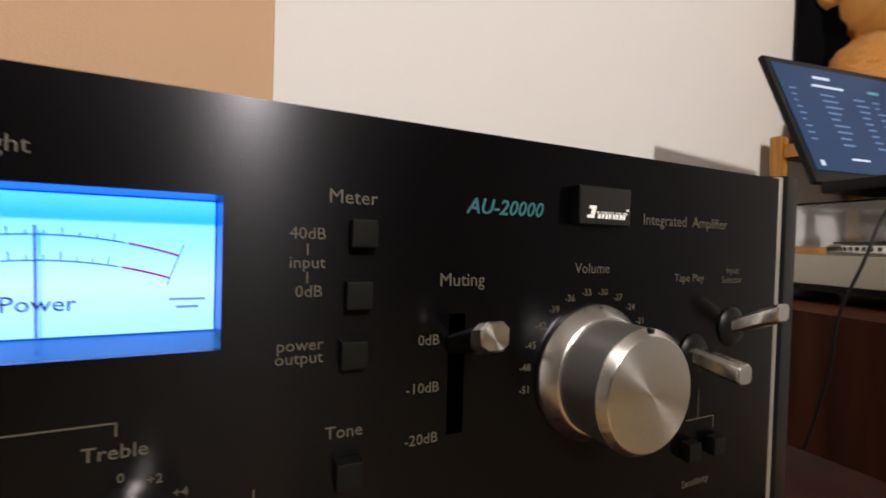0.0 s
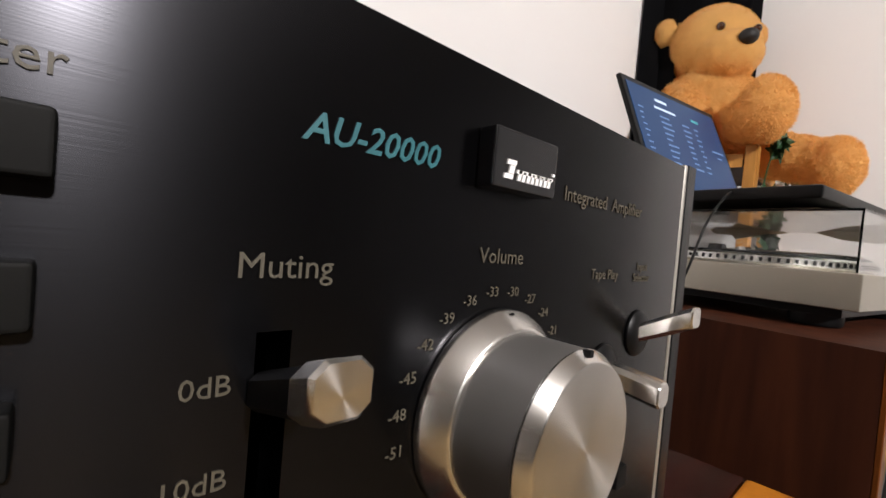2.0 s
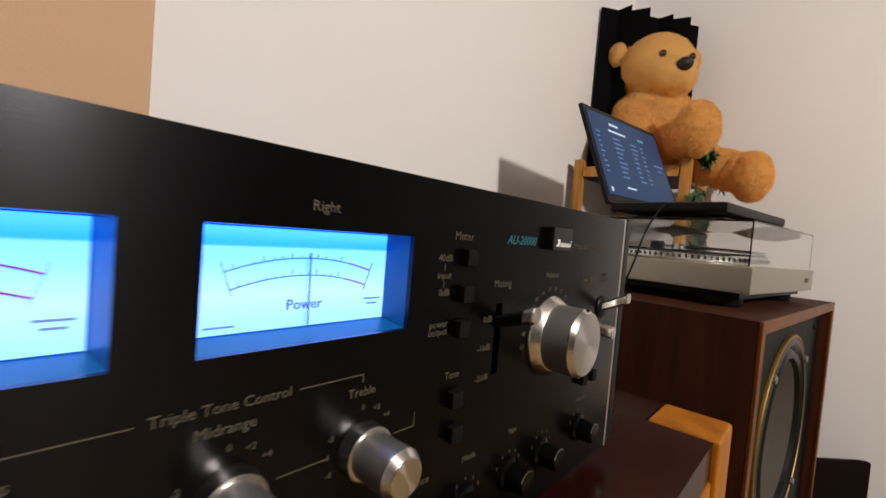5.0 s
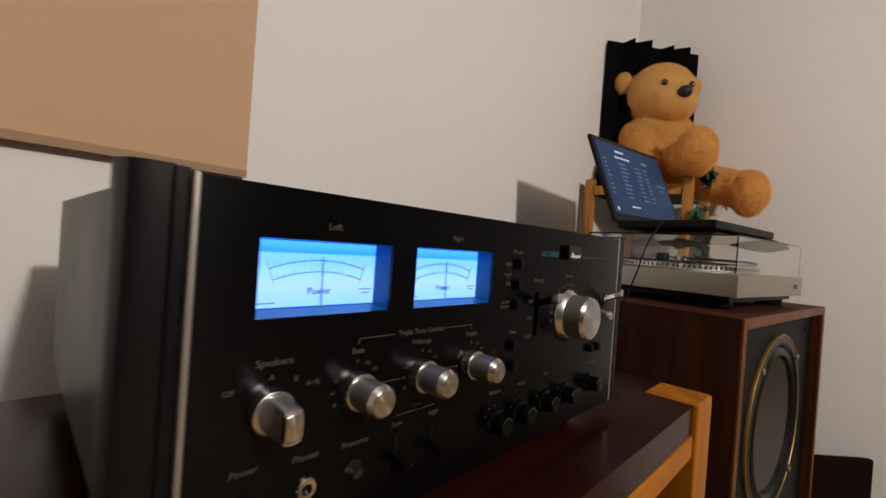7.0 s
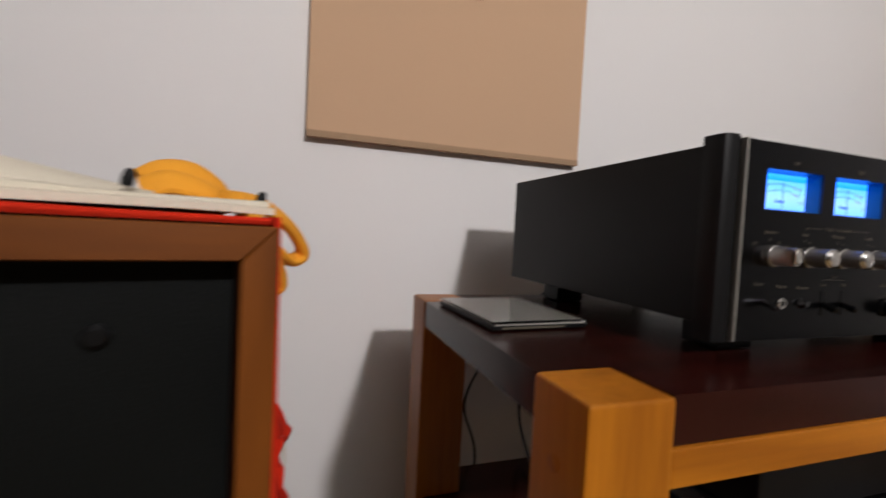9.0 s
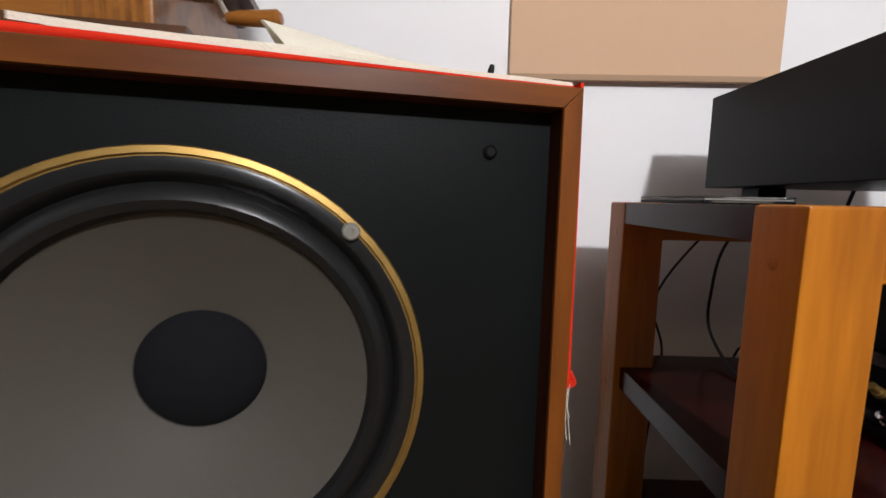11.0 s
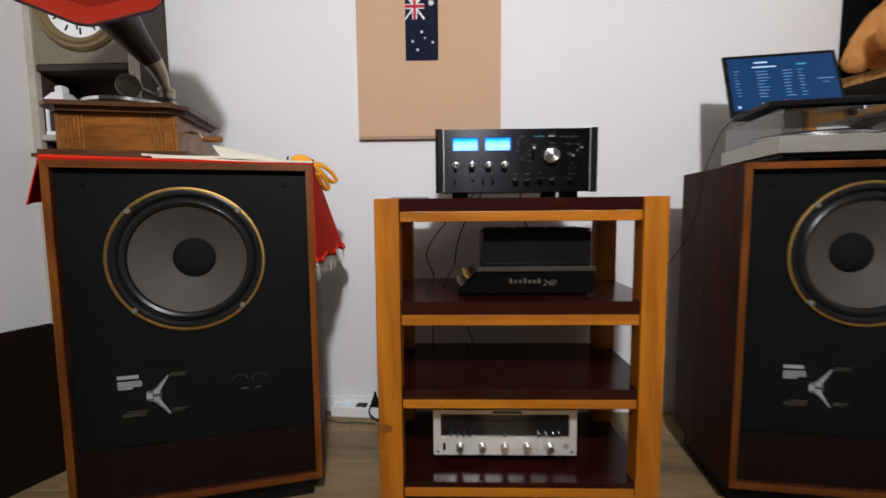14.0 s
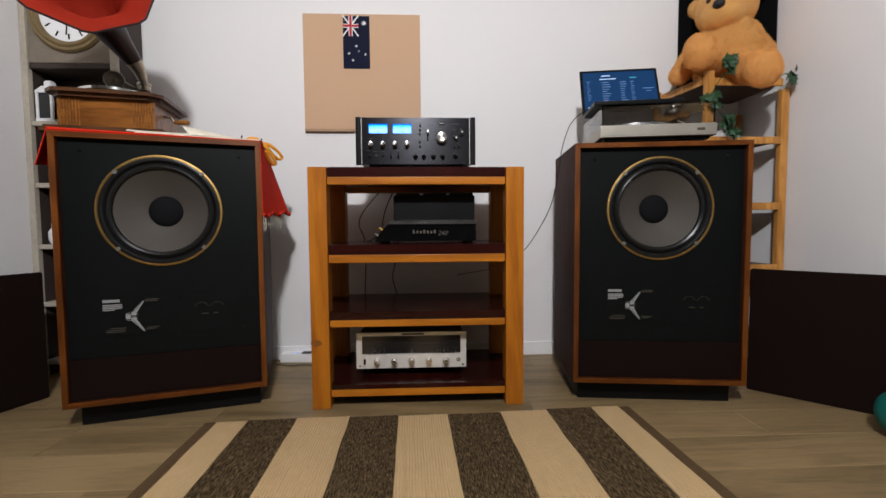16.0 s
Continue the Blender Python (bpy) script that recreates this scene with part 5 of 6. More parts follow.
prism(bm, o, 0, 0.010)
prism(bm, [(x * 0.955, 0.137 + (y - 0.137) * 0.95) for x, y in o], 0.010, 0.022)
part("base_board", bm, DARK_OAK, gm, "moulded dark base board", smooth=False)
bm = bmesh.new()
box(bm, -0.153, 0.153, 0.004, 0.270, 0.0225, 0.126, 0.003)
body = part("body", bm, OAK, gm, "golden oak box body")
for s in (-1, 1):
    for k in range(7):
        bm = bmesh.new()
        x = s * 0.143 - s * 0.0095 * k
        lathe(bm, [(0, 0.028), (0.0024, 0.028), (0.0024, 0.122), (0, 0.122)], 10, pose(x, 0.004, 0))
        part("reed", bm, OAK, body)
bm = bmesh.new()
o = [(-0.150, -0.034), (0.150, -0.034), (0.186, 0.004), (0.186, 0.270), (0.150, 0.310), (-0.150, 0.310), (-0.186, 0.270), (-0.186, 0.004)]
prism(bm, [(x * 0.91, 0.138 + (y - 0.138) * 0.90) for x, y in o], 0.126, 0.138)
prism(bm, o, 0.138, 0.150)
part("deck", bm, DARK_OAK, gm, "dark chamfered deck", smooth=False)
bm = bmesh.new()
lathe(bm, [(0, 0.1505), (0.020, 0.151), (0.118, 0.160), (0.124, 0.164), (0.124, 0.173), (0.120, 0.175), (0, 0.175)], 48, pose(-0.012, 0.125, 0))
pt = part("platter", bm, CHROME, gm, "bright nickel platter")
bm = bmesh.new()
lathe(bm, [(0, 0.1752), (0.115, 0.1752), (0.115, 0.1775), (0.045, 0.1778), (0, 0.1778)], 48, pose(-0.012, 0.125, 0))
part("record", bm, SHELLAC, pt, "black shellac record")
ew = inv @ Vector((-1.095, 0.138, 1.270))
bm = bmesh.new()
lathe(bm, [(0, 0), (0.012, 0), (0.018, 0.004), (0.023, 0.006), (0.023, 0.024), (0.026, 0.026), (0.026, 0.036), (0.020, 0.040), (0, 0.040)], 24, Matrix.Translation(ew))
sweep(bm, smooth_path([ew + Vector((0, 0, 0.004)), ew + Vector((0.010, 0.050, -0.008)), (0.060, 0.285, 0.185), (0.062, 0.292, 0.150)], 6), 0.010, 10)
elb = part("horn_elbow", bm, NICKEL, gm, "tarnished nickel horn elbow and bracket")
bm = bmesh.new()
sb_ = inv @ Vector((-1.173, 0.081, 1.300))
sweep(bm, smooth_path([ew + Vector((-0.015, 0.0, 0.006)), ew + Vector((-0.05, -0.012, 0.022)), sb_ + Vector((0.015, 0.012, 0.004)), sb_], 6), 0.007, 10)
lathe(bm, [(0, 0), (0.026, 0), (0.028, 0.003), (0.034, 0.004), (0.036, 0.008), (0.034, 0.013), (0.027, 0.013), (0.025, 0.009), (0.010, 0.010), (0.007, 0.014), (0, 0.015)], 28, Matrix.Translation(sb_) @ pose(0, 0, 0, 90, 0, 12))
sweep(bm, [sb_ + Vector((0, -0.010, -0.030)), sb_ + Vector((0.004, -0.014, -0.062))], 0.002, 6)
part("sound_box", bm, NICKEL, elb, "round sound box on its arm")
bm = bmesh.new()
c0, c1 = inv @ Vector((-0.950, 0.062, 1.150)), inv @ Vector((-0.938, 0.060, 1.130))
sweep(bm, [(0.153, c0.y, c0.z), (c0.x, c0.y, c0.z), (c1.x, c1.y, c1.z)], 0.005, 8)
cr = part("crank", bm, NICKEL, gm, "metal winding crank")
bm = bmesh.new()
lathe(bm, [(0, 0), (0.006, 0.001), (0.008, 0.015), (0.009, 0.045), (0.0095, 0.056), (0.006, 0.060), (0, 0.060)], 16, Matrix.Translation(c1) @ pose(0, 0, 0, 0, 90, -12))
part("handle", bm, OAK, cr, "turned wooden handle")
# horn: curved neck opening into eight petals, dark outside and red inside
axis = smooth_path([inv @ Vector(p) for p in ((-1.095, 0.138, 1.306), (-1.103, 0.105, 1.368), (-1.122, 0.030, 1.438), (-1.122, -0.060, 1.496), (-1.085, -0.160, 1.532), (-1.035, -0.250, 1.545))], 6)
nseg, total = 48, len(axis) - 1
for name, inner, m_ in (("horn", 0.0, HORN_OUT), ("horn_lining", 0.003, HORN_IN)):
    bm = bmesh.new()
    rings, side = [], Vector((1, 0, 0))
    for i, p in enumerate(axis):
        t = (axis[min(i + 1, total)] - axis[max(i - 1, 0)]).normalized()
        side = (side - t * side.dot(t)).normalized()
        up = t.cross(side)
        s = i / total
        r = 0.014 + 0.060 * s + 0.046 * s * s + 0.080 * s ** 5 - inner
        ring = []
        for k in range(nseg):
            a = 2 * math.pi * k / nseg + math.pi / 7
            petal = 1 / math.cos(((a * 8 / (2 * math.pi)) % 1 - 0.5) * 2 * math.pi / 8)
            rr = r * (1 + (petal - 1) * s ** 2)
            ring.append(bm.verts.new(p + t * inner * 0.4 + rr * (math.cos(a) * side + math.sin(a) * up)))
        rings.append(ring)
    for a_, b_ in zip(rings, rings[1:]):
        for k in range(nseg):
            bm.faces.new((a_[k], a_[(k + 1) % nseg], b_[(k + 1) % nseg], b_[k]))
    nick = 7 if not inner else 0
    horn_part = part(name, bm, [m_, NICKEL], gm, "dark painted flared horn" if not inner else "red painted inside of the horn")
    for poly in horn_part.data.polygons:
        if poly.index < nseg * nick:
            poly.material_index = 1
    if not inner:
        bm = bmesh.new()
        ring = [v.co.copy() for v in horn_part.data.vertices[-nseg:]]
        sweep(bm, ring + ring[:2], 0.0035, 6)
        part("horn_rim", bm, HORN_OUT, gm, "rolled horn rim")

# ---------- white dresser in the corner ----------
SHABBY = surface("worn_white_paint", (0.40, 0.36, 0.29), 0.7, vary=0.45, scale=5, bump=0.4, bump_scale=60)
DINGY = surface("stained_grey_board", (0.18, 0.148, 0.11), 0.75, vary=0.55, scale=4, bump=0.3, bump_scale=80)
# Inner boards and top shelf are dark brown; posts stay worn white.
INSIDE = surface("flat_dark_brown", (0.035, 0.024, 0.018), 0.7, vary=0.3)
dr = thing("dresser", "worn white open dresser with grey upper board in the corner", "dresser", pose(0, 0, 0))
for x0, x1 in ((-1.797, -1.768), (-1.400, -1.372)):
    bm = bmesh.new()
    box(bm, x0, x1, 0.380, 0.406, 0, 2.12, 0.003)
    part("side_post", bm, SHABBY, dr)
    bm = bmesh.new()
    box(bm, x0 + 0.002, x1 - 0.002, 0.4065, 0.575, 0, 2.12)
    part("side_panel", bm, INSIDE, dr, "dark brown side panel")
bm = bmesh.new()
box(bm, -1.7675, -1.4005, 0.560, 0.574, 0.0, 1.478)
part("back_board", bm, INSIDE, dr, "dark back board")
bm = bmesh.new()
box(bm, -1.7675, -1.4005, 0.388, 0.404, 1.480, 2.10, 0.002, 1)
part("upper_board", bm, DINGY, dr, "stained grey upper board")
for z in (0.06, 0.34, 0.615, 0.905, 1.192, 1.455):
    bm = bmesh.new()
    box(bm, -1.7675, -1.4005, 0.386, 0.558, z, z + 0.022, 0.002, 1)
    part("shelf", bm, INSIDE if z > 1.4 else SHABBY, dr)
ck = thing("wall_clock", "round clock with a worn brass ring on the dresser board", "clock", pose(-1.572, 0.3875, 1.700))
bm = bmesh.new()
lathe(bm, [(0.128, 0.0), (0.172, 0.0), (0.176, 0.008), (0.168, 0.020), (0.156, 0.018), (0.148, 0.026), (0.136, 0.024), (0.128, 0.012)], 56, pose(0, 0, 0, 90))
part("ring", bm, surface("worn_brass_ring", (0.22, 0.16, 0.075), 0.45, 0.6, vary=0.5, scale=20), ck, "worn brass ring")
bm = bmesh.new()
lathe(bm, [(0, 0.011), (0.130, 0.011), (0.130, 0.0), (0, 0.0)], 48, pose(0, 0, 0, 90))
fc = part("face", bm, WHITE_PRINT, ck, "white clock face")
for k in range(12):
    a = 2 * math.pi * k / 12
    bm = bmesh.new()
    box(bm, -0.0035, 0.0035, -0.0122, -0.0112, 0.094, 0.118)
    bm.transform(pose(0, 0, 0, 0, math.degrees(a), 0))
    part("hour_mark", bm, BLACK, fc)
for ln, deg, w in ((0.10, 186, 0.003), (0.065, 160, 0.0045)):
    bm = bmesh.new()
    box(bm, -w, w, -0.0145, -0.0130 - w * 0.1, -0.015, ln)
    bm.transform(pose(0, 0, 0, 0, deg, 0))
    part("pointer", bm, BLACK, ck)
lan = thing("lantern", "small white candle lantern with glass panes on the dresser shelf", "lantern", pose(-1.722, 0.440, 1.214) @ Matrix.Diagonal((1.2, 1.2, 1.2, 1)))
bm = bmesh.new()
box(bm, -0.034, 0.034, -0.034, 0.034, 0, 0.014, 0.002, 1)
part("base", bm, FLAG_WHITE, lan)
for sx in (-1, 1):
    for sy in (-1, 1):
        bm = bmesh.new()
        box(bm, sx * 0.027 - 0.0045, sx * 0.027 + 0.0045, sy * 0.027 - 0.0045, sy * 0.027 + 0.0045, 0.0142, 0.112)
        part("corner_post", bm, FLAG_WHITE, lan)
bm = bmesh.new()
lathe(bm, [(0.046, 0.1122), (0.046, 0.120), (0.026, 0.142), (0.018, 0.144), (0.018, 0.160), (0.012, 0.166), (0, 0.168)], 4, pose(0, 0, 0, 0, 0, 45))
part("roof", bm, FLAG_WHITE, lan, smooth=False)
bm = bmesh.new()
for k in range(4):
    box(bm, -0.0222, 0.0222, -0.0272, -0.0262, 0.0145, 0.1118)
    bm.transform(pose(0, 0, 0, 0, 0, 90))
part("pane", bm, SHELLAC, lan, "dark glass panes")
bm = bmesh.new()
lathe(bm, [(0, 0.0142), (0.016, 0.0142), (0.016, 0.06), (0, 0.06)], 20)
part("candle", bm, CREAM, lan)
for x, z, h, r, m_, lb_ in ((-1.73, 0.638, 0.10, 0.030, FLAG_WHITE, "small white vase on the dresser shelf"), (-1.72, 0.928, 0.09, 0.028, INSIDE, "small brown jar on the dresser shelf"), (-1.50, 0.928, 0.12, 0.03, INSIDE, "small brown jar on the dresser shelf"), (-1.66, 0.638, 0.07, 0.025, NICKEL, "small metal tin on the dresser shelf")):
    bm = bmesh.new()
    lathe(bm, [(0, 0), (r * 0.7, 0), (r, h * 0.25), (r, h * 0.6), (r * 0.55, h * 0.8), (r * 0.6, h), (r * 0.45, h), (0, h * 0.9)], 24, pose(x, 0.44, z - 0.001))
    single("jar", bm, m_, lb_, "jar")

# ---------- loudspeaker grilles leaning by the side walls ----------
for ax, ay, bx, by, z1 in ((1.435, 0.035, 1.752, -0.275, 0.522), (-1.532, 0.130, -1.775, -0.500, 0.532)):
    ln = math.hypot(bx - ax, by - ay)
    g = thing("speaker_grille", "dark brown cloth loudspeaker grille standing on the floor", "speaker grille", pose(ax, ay, 0, 0, 0, math.degrees(math.atan2(by - ay, bx - ax))), group="speaker grilles")
    s = 1 if ax > 0 else -1
    bm = bmesh.new()
    y0, y1 = sorted((0.002 * s, 0.022 * s))
    box(bm, 0, ln, y0, y1, 0, z1, 0.006)
    part("cloth_panel", bm, BROWN_CLOTH, g)
    bm = bmesh.new()
    y0, y1 = sorted((0.0222 * s, 0.034 * s))
    plate(bm, 0.006, ln - 0.006, 0.006, z1 - 0.006, y0, y1, [(0.05, ln - 0.05, 0.05, z1 - 0.05)])
    part("frame", bm, BLACK, g, smooth=False)
bm = bmesh.new()
bmesh.ops.create_icosphere(bm, subdivisions=4, radius=0.085)
for v in bm.verts:
    v.co *= 1 - 0.02 * (abs(math.sin(3 * math.atan2(v.co.y, v.co.x))) < 0.12)
single("ball", bm, surface("teal_rubber", (0.01, 0.13, 0.11), 0.5, vary=0.3), "teal green seamed rubber ball on the floor", "ball", pose(1.628, -0.415, 0.0835))

# ---------- corner stand, screen, bear, ivy ----------
# Shelf brown carries the shade of the undersides; the laths keep the pine.
SHADED_SHELF = timber("shade_toned_shelf_board", (0.022, 0.011, 0.006), (0.075, 0.036, 0.018), (3, 18, 18), 0.5, 0.05)
STAND_WOOD = timber("yellow_pine_stand", (0.30, 0.125, 0.022), (0.58, 0.28, 0.065), (18, 18, 2), 0.45, 0.15)
st = thing("corner_stand", "honey pine corner stand with open shelves behind the loudspeaker", "stand", pose(0, 0, 0))
for x, y, z1 in ((1.300, 0.548, 1.412), (1.364, 0.228, 1.412), (1.752, 0.262, 1.342), (1.752, 0.560, 1.30)):
    bm = bmesh.new()
    box(bm, x - 0.019, x + 0.019, y - 0.014, y + 0.014, 0, z1, 0.004)
    part("post", bm, STAND_WOOD, st)
for z in (1.366, 1.098, 0.790, 0.497):
    bm = bmesh.new()
    prism(bm, [(1.302, 0.533), (1.350, 0.254), (1.730, 0.254), (1.730, 0.580), (1.322, 0.580)], z, z + 0.020)
    part("shelf", bm, SHADED_SHELF, st, "shelf board, shade of its underside put into the brown", smooth=False)
    bm = bmesh.new()
    box(bm, 1.392, 1.732, 0.250 - 0.008, 0.250 + 0.003, z - 0.012, z + 0.022, 0.002, 1)
    part("front_lath", bm, STAND_WOOD, st)
    bm = bmesh.new()
    prism(bm, [(1.300, 0.532), (1.292, 0.531), (1.340, 0.243), (1.349, 0.246)], z - 0.012, z + 0.022)
    part("side_lath", bm, STAND_WOOD, st, smooth=False)
bm = bmesh.new()
A, B = Vector((1.428, 0.583)), Vector((1.768, 0.332))
fold = Vector((-0.60, -0.80))
zig = [A.lerp(B, f) + fold * d for f, d in ((0.0, 0.0), (0.17, 0.0), (0.225, 0.050), (0.235, 0.0), (0.395, 0.055), (0.405, 0.0), (0.58, 0.0), (0.645, 0.045), (0.655, 0.0), (0.815, 0.050), (0.825, 0.0), (1.0, 0.0))]
n = len(zig) - 1
lo = [bm.verts.new((p.x, p.y, 1.387)) for p in zig]
hi = [bm.verts.new((p.x, p.y, 2.010)) for p in zig]
fs = [bm.faces.new((lo[k], lo[k + 1], hi[k + 1], hi[k])) for k in range(n)]
bmesh.ops.solidify(bm, geom=fs, thickness=0.004)
single("folding_screen", bm, MATT_BLACK, "matt black pleated board standing behind the toy bear", "pleated board", smooth=False)

FUR = surface("golden_bear_plush", (0.86, 0.51, 0.165), 0.92, vary=0.10, scale=26, bump=0.2, bump_scale=170, spec=0.15, sheen=0.25)
# fibres let some light through
fn_, fl_ = FUR.node_tree.nodes, FUR.node_tree.links
fb, fo = fn_["Principled BSDF"], fn_["Material Output"]
ft, fm = fn_.new("ShaderNodeBsdfTranslucent"), fn_.new("ShaderNodeMixShader")
fl_.new(fb.inputs["Base Color"].links[0].from_socket, ft.inputs["Color"])
fm.inputs[0].default_value = 0.42
fl_.new(fb.outputs[0], fm.inputs[1])
fl_.new(ft.outputs[0], fm.inputs[2])
fl_.new(fm.outputs[0], fo.inputs[0])
MUZZLE = surface("short_tan_plush", (0.80, 0.46, 0.14), 0.9, vary=0.15, scale=40, bump=0.4, bump_scale=300)
NOSE = surface("black_plush_nose", (0.006, 0.005, 0.005), 0.6, vary=0.2)
EYE = surface("brown_glass_eye", (0.05, 0.015, 0.004), 0.1, vary=0.1, coat=0.5)
head = Vector((1.561, 0.405, 1.782))
face_dir = (Vector((1.436, 0.279, 1.733)) - head).normalized()
right = face_dir.cross(Vector((0, 0, 1))).normalized()
upv = right.cross(face_dir)
ball_list = [(Vector((1.562, 0.418, 1.635)), (0.118, 0.112, 0.085), 0, 0.011),  # centre, radii, material, fur length
    (head, (0.138, 0.130, 0.125), 0, 0.007), (head + face_dir * 0.092 - upv * 0.034, (0.094, 0.092, 0.072), 1, 0.0),
    (Vector((1.592, 0.412, 1.575)), (0.150, 0.145, 0.165), 0, 0.011), (Vector((1.585, 0.400, 1.480)), (0.158, 0.150, 0.100), 0, 0.011),
    (Vector((1.496, 0.525, 1.838)), (0.048, 0.040, 0.048), 0, 0.006), (Vector((1.655, 0.322, 1.832)), (0.042, 0.036, 0.044), 0, 0.006),
    (Vector((1.497, 0.078, 1.371)), (0.074, 0.056, 0.078), 0, 0.011), (Vector((1.294, 0.194, 1.484)), (0.068, 0.058, 0.080), 0, 0.011)]


def limb(a, b, ra, rb, n, fur=0.011):
    for k in range(n):
        t = k / (n - 1)
        r = ra + (rb - ra) * t
        ball_list.append((Vector(a).lerp(Vector(b), t), (r, r, r), 0, fur))


limb((1.55, 0.30, 1.445), (1.505, 0.110, 1.385), 0.066, 0.064, 5)
limb((1.49, 0.34, 1.480), (1.320, 0.215, 1.478), 0.064, 0.062, 5)
limb((1.505, 0.465, 1.615), (1.385, 0.400, 1.520), 0.066, 0.056, 5)
limb((1.358, 0.382, 1.495), (1.295, 0.350, 1.434), 0.054, 0.044, 3)
limb((1.650, 0.380, 1.640), (1.708, 0.345, 1.548), 0.060, 0.056, 4)
bm = bmesh.new()
for c, rad, mi, fur in ball_list:
    bmesh.ops.create_icosphere(bm, subdivisions=3, radius=1.0, matrix=Matrix.Translation(c) @ Matrix.Diagonal((*rad, 1)))
me = bpy.data.meshes.new("plush_core")
bm.to_mesh(me)
bm.free()
core = new("plush_core", me)
rm = core.modifiers.new("skin", "REMESH")
rm.mode, rm.voxel_size = "VOXEL", 0.005
sm = core.modifiers.new("soften", "SMOOTH")
sm.factor, sm.iterations = 0.5, 12
bpy.context.view_layer.update()
me = bpy.data.meshes.new_from_object(core.evaluated_get(bpy.context.evaluated_depsgraph_get()))
bpy.data.objects.remove(core)
bm = bmesh.new()
bm.from_mesh(me)
bm.normal_update()
# plush: soft clumps under a dense short pile of fine fibres
random.seed(21)
fibres = []
for v, nrm in [(v, v.normal.copy()) for v in bm.verts]:
    front = (v.co - head).dot(face_dir)
    soft = 0.3 if front > 0.06 and v.co.z > 1.68 else 1.0 - 0.5 * min(1.0, max(0.0, (v.co.z - 1.62) / 0.12))
    v.co += nrm * soft * (0.003 * noise.noise(v.co * 22) + 0.003 * noise.noise(v.co * 60))
    comb = noise.noise_vector(v.co * 30) * 0.5 + Vector((0, 0, -0.25))
    for _ in range(4):
        lie = nrm + comb + Vector((random.uniform(-.4, .4), random.uniform(-.4, .4), random.uniform(-.4, .4)))
        root = v.co + Vector((random.uniform(-.003, .003), random.uniform(-.003, .003), random.uniform(-.003, .003))) - nrm * 0.001
        tip = root + lie.normalized() * soft * random.uniform(0.004, 0.009)
        w = nrm.cross(lie).normalized() * random.uniform(0.0005, 0.0009)
        fibres.append((root - w, root + w, tip))
for tri in fibres:
    bm.faces.new([bm.verts.new(q) for q in tri])
for c, rad, mi in ((head + face_dir * 0.178 + upv * 0.006, (0.027, 0.026, 0.022), 2), (head + face_dir * 0.118 + right * 0.052 + upv * 0.040, (0.012, 0.012, 0.013), 3), (head + face_dir * 0.118 - right * 0.052 + upv * 0.040, (0.012, 0.012, 0.013), 3)):
    out = bmesh.ops.create_icosphere(bm, subdivisions=2, radius=1.0, matrix=Matrix.Translation(c) @ Matrix.Diagonal((*rad, 1)))
    for f in {f for v in out["verts"] for f in v.link_faces}:
        f.material_index = mi
me = bpy.data.meshes.new("toy_bear")
bm.to_mesh(me)
bm.free()
for m_ in (FUR, MUZZLE, NOSE, EYE):
    me.materials.append(m_)
me.shade_smooth()
tagged(new("toy_bear", me), "large golden plush toy bear sitting on the corner stand", "toy bear")

LEAF = surface("dark_ivy_leaf", (0.012, 0.05, 0.016), 0.45, vary=0.4, scale=60)
ivy = thing("ivy_garland", "trailing dark green ivy wound round the corner stand", "ivy", pose(0, 0, 0))
random.seed(8)
stem = smooth_path([(1.447, 0.196, 1.455), (1.440, 0.198, 1.420), (1.385, 0.198, 1.350), (1.358, 0.198, 1.280), (1.400, 0.198, 1.215), (1.445, 0.200, 1.165), (1.450, 0.205, 1.125)], 8)
stem2 = smooth_path([(1.447, 0.196, 1.455), (1.47, 0.205, 1.425), (1.58, 0.232, 1.392), (1.68, 0.232, 1.390), (1.728, 0.212, 1.400), (1.740, 0.210, 1.360)], 8)
for s in (stem, stem2):
    bm = bmesh.new()
    sweep(bm, s, 0.002, 5)
    part("stem", bm, LEAF, ivy)
tips = [(0, 1.0), (0.28, 0.45), (0.75, 0.55), (0.48, 0.05), (0.62, -0.45), (0.15, -0.30), (0, -0.5), (-0.15, -0.30), (-0.62, -0.45), (-0.48, 0.05), (-0.75, 0.55), (-0.28, 0.45)]
for cx, cy, cz, wx, wz, count in ((1.447, 0.188, 1.440, 0.026, 0.034, 9), (1.357, 0.190, 1.270, 0.036, 0.030, 11), (1.440, 0.190, 1.175, 0.024, 0.030, 8), (1.450, 0.195, 1.125, 0.036, 0.016, 8), (1.728, 0.205, 1.385, 0.020, 0.034, 8)):
    for _ in range(count):
        p = Vector((cx + random.uniform(-wx, wx), cy + random.uniform(-.016, .010), cz + random.uniform(-wz, wz)))
        r = random.uniform(0.026, 0.040)
        bm = bmesh.new()
        mid = bm.verts.new((0, 0, 0.14 * r))
        vs = [bm.verts.new((x * r, y * r, -0.14 * r * abs(x))) for x, y in tips]
        for i in range(12):
            bm.faces.new((mid, vs[i], vs[(i + 1) % 12]))
        bm.transform(Matrix.Translation(p) @ pose(0, 0, 0, random.uniform(50, 120), random.uniform(-40, 40), random.uniform(-60, 60)) @ pose(0, 0, 0, 0, 0, random.uniform(120, 240)))
        part("leaf", bm, LEAF, ivy, smooth=False)

# ---------- striped rug ----------
SAND = surface("sand_woven_cotton", (0.42, 0.295, 0.145), 0.95, vary=0.15, scale=25, bump=0.5, bump_scale=450)
CHAR, hn, hl, hb = node_material("charcoal_flecked_cotton")
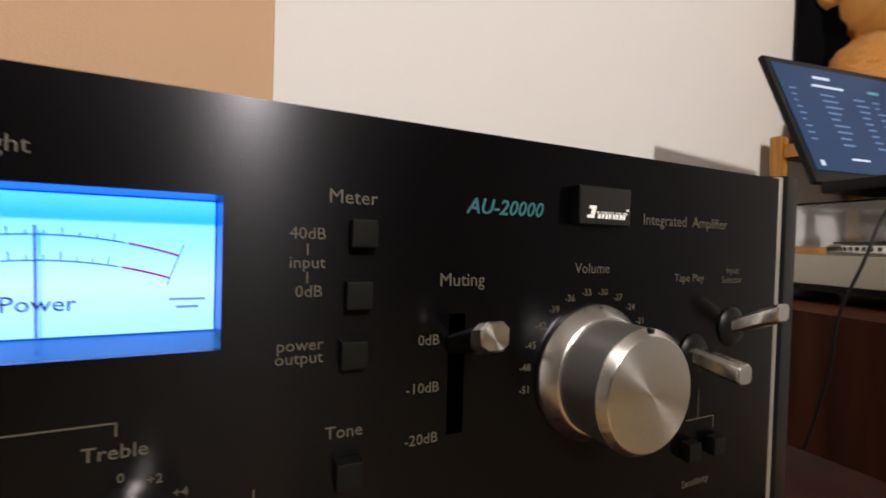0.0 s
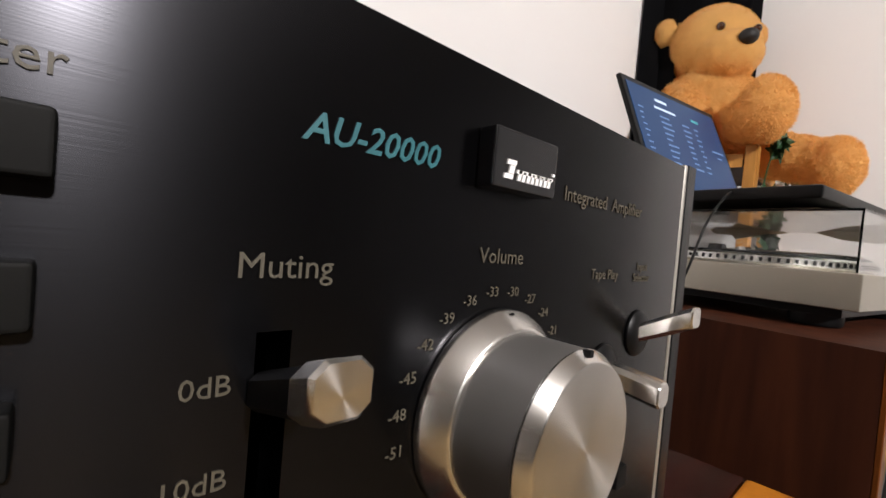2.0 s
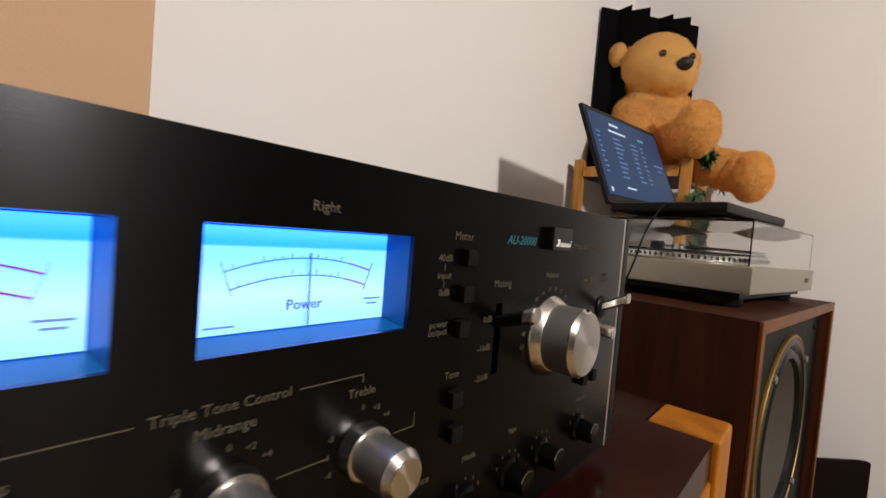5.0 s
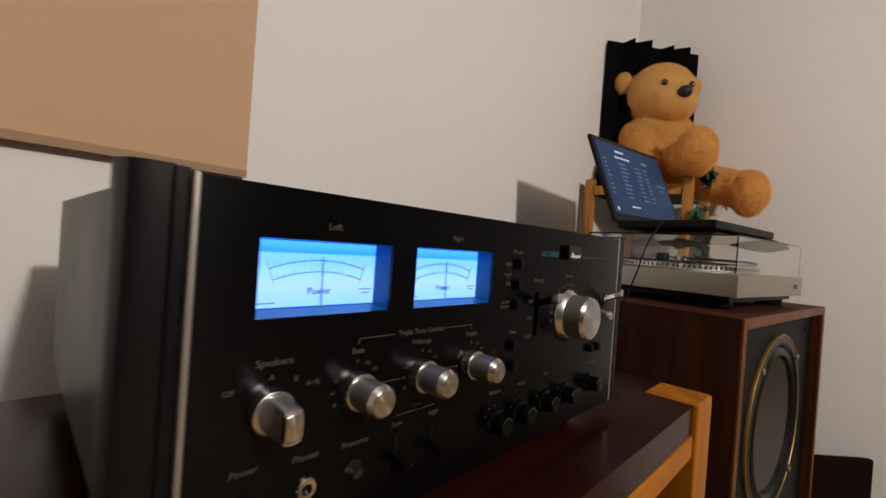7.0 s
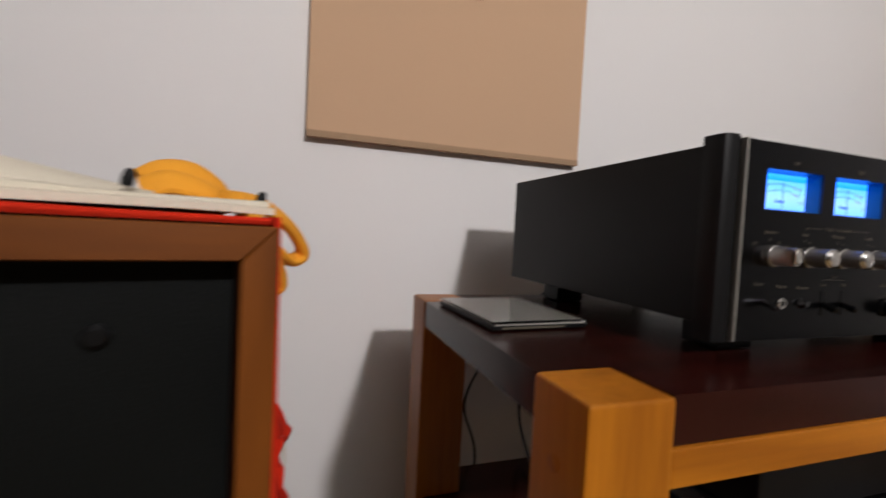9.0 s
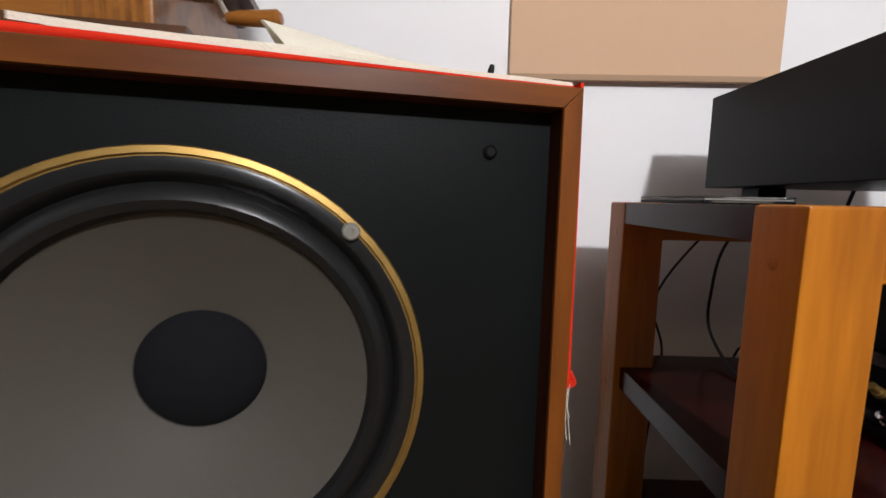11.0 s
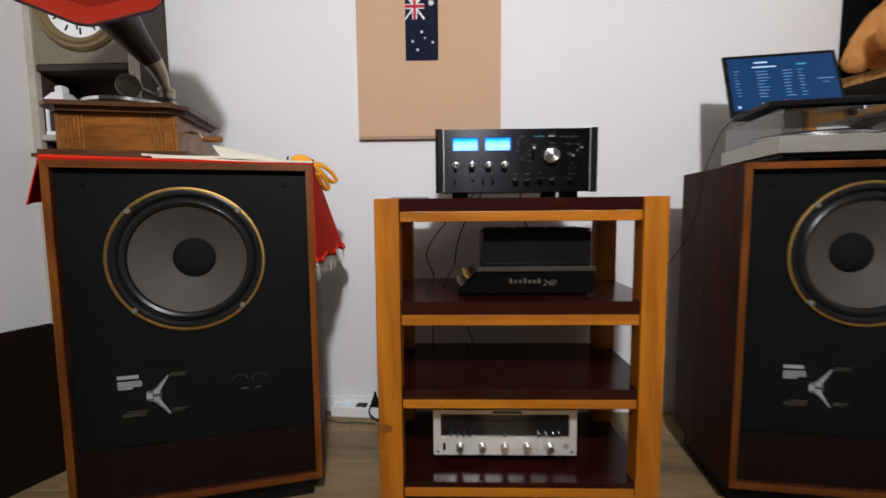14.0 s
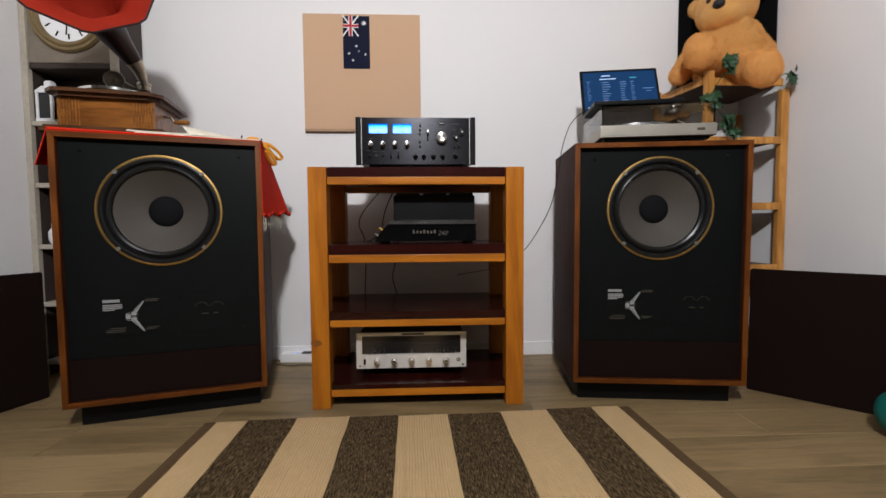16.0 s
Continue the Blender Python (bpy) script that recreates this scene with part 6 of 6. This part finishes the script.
htc, hmp, hno, hra = hn.new("ShaderNodeTexCoord"), hn.new("ShaderNodeMapping"), hn.new("ShaderNodeTexNoise"), hn.new("ShaderNodeValToRGB")
hmp.inputs["Scale"].default_value = (1, 0.13, 1)
hno.inputs["Scale"].default_value, hno.inputs["Detail"].default_value = 400, 4
hl.new(htc.outputs["Object"], hmp.inputs[0])
hl.new(hmp.outputs[0], hno.inputs["Vector"])
hl.new(hno.outputs[0], hra.inputs[0])
hra.color_ramp.elements[0].position, hra.color_ramp.elements[0].color = 0.42, (0.020, 0.012, 0.005, 1)
hra.color_ramp.elements[1].position, hra.color_ramp.elements[1].color = 0.76, (0.19, 0.132, 0.066, 1)
hl.new(hra.outputs[0], hb.inputs["Base Color"])
hb.inputs["Roughness"].default_value, hb.inputs["Specular IOR Level"].default_value = 0.95, 0.1
BORDER = surface("brown_rug_binding", (0.080, 0.050, 0.024), 0.9, spec=0.1, vary=0.3, scale=60, bump=0.4)
rug = thing("rug", "flat woven rug with sand and charcoal stripes on the floor", "rug", pose(0, 0, 0.0005, 0, 0, 1.6))
edges = [-0.705, -0.595, -0.423, -0.232, -0.053, 0.130, 0.326, 0.506, 0.683, 0.790]


def strip(x0, x1, y0, y1, rib, seed):
    """A woven strip with ribs along its length and a slightly wavy outline."""
    bm = bmesh.new()
    m = max(4, int((x1 - x0) / rib) * 2)
    n = 44
    rows = []
    for j in range(n + 1):
        y = y0 + (y1 - y0) * (1 - (1 - j / n) ** 1.6)
        drift = 0.004 * noise.noise(Vector((y * 7, seed, 0)))
        rows.append([bm.verts.new((x0 + (x1 - x0) * i / m + drift, y + (0.004 * noise.noise(Vector((i * 0.9, seed, 5))) if j in (0, n) else 0), (0.0095 if i % 2 else 0.0122) + 0.0012 * noise.noise(Vector((i * 3.1, y * 9, seed))))) for i in range(m + 1)])
    for a, b in zip(rows, rows[1:]):
        for i in range(m):
            bm.faces.new((a[i], a[i + 1], b[i + 1], b[i]))
    ring = [r[0] for r in rows] + rows[-1][1:] + [r[-1] for r in rows[-2::-1]] + rows[0][-2:0:-1]
    low = [bm.verts.new((v.co.x, v.co.y, 0)) for v in ring]
    for i in range(len(ring)):
        j = (i + 1) % len(ring)
        bm.faces.new((ring[i], ring[j], low[j], low[i]))
    return bm


for k, (a, b) in enumerate(zip(edges, edges[1:])):
    part("stripe", strip(a + 0.0005, b - 0.0005, -2.30, -0.150 + 0.008 * math.sin(k), 0.0085, k), CHAR if k % 2 else SAND, rug, "charcoal flecked stripe" if k % 2 else "sand coloured stripe")
for a, b in ((-0.742, -0.7055), (0.7905, 0.828)):
    part("binding", strip(a, b, -2.30, -0.150, 0.0085, 30), BORDER, rug, "brown edge binding")

# ---------- ceiling lamp ----------
cl_ = thing("ceiling_lamp", "white glass ceiling lamp, lit", "lamp", pose(0.0, -2.25, H))
bm = bmesh.new()
lathe(bm, [(0, -0.001), (0.055, -0.001), (0.055, -0.02), (0.02, -0.03), (0.012, -0.075), (0, -0.076)], 24)
part("rose", bm, TRIM, cl_)

# ---------- floor planks ----------
bm = bmesh.new()
L, Wd = 1.20, 0.188
box(bm, 0.0006, L - 0.0006, 0.0006, Wd - 0.0006, -0.006, 0.0, 0.0012, 1)
plank_mesh = mesh_object("plank", bm, PLANK, False)
plank_data = plank_mesh.data
bpy.data.objects.remove(plank_mesh)
rows_n = int((Y1 - Y0) / Wd) + 1
for j in range(rows_n):
    x = X0 - (0.37 * j % 1.0) * L
    while x < X1:
        ob = new("plank", plank_data)
        ob.location = (x, Y1 - 0.002 - Wd * (j + 1), 0)
        ob.parent = floor
        x += L
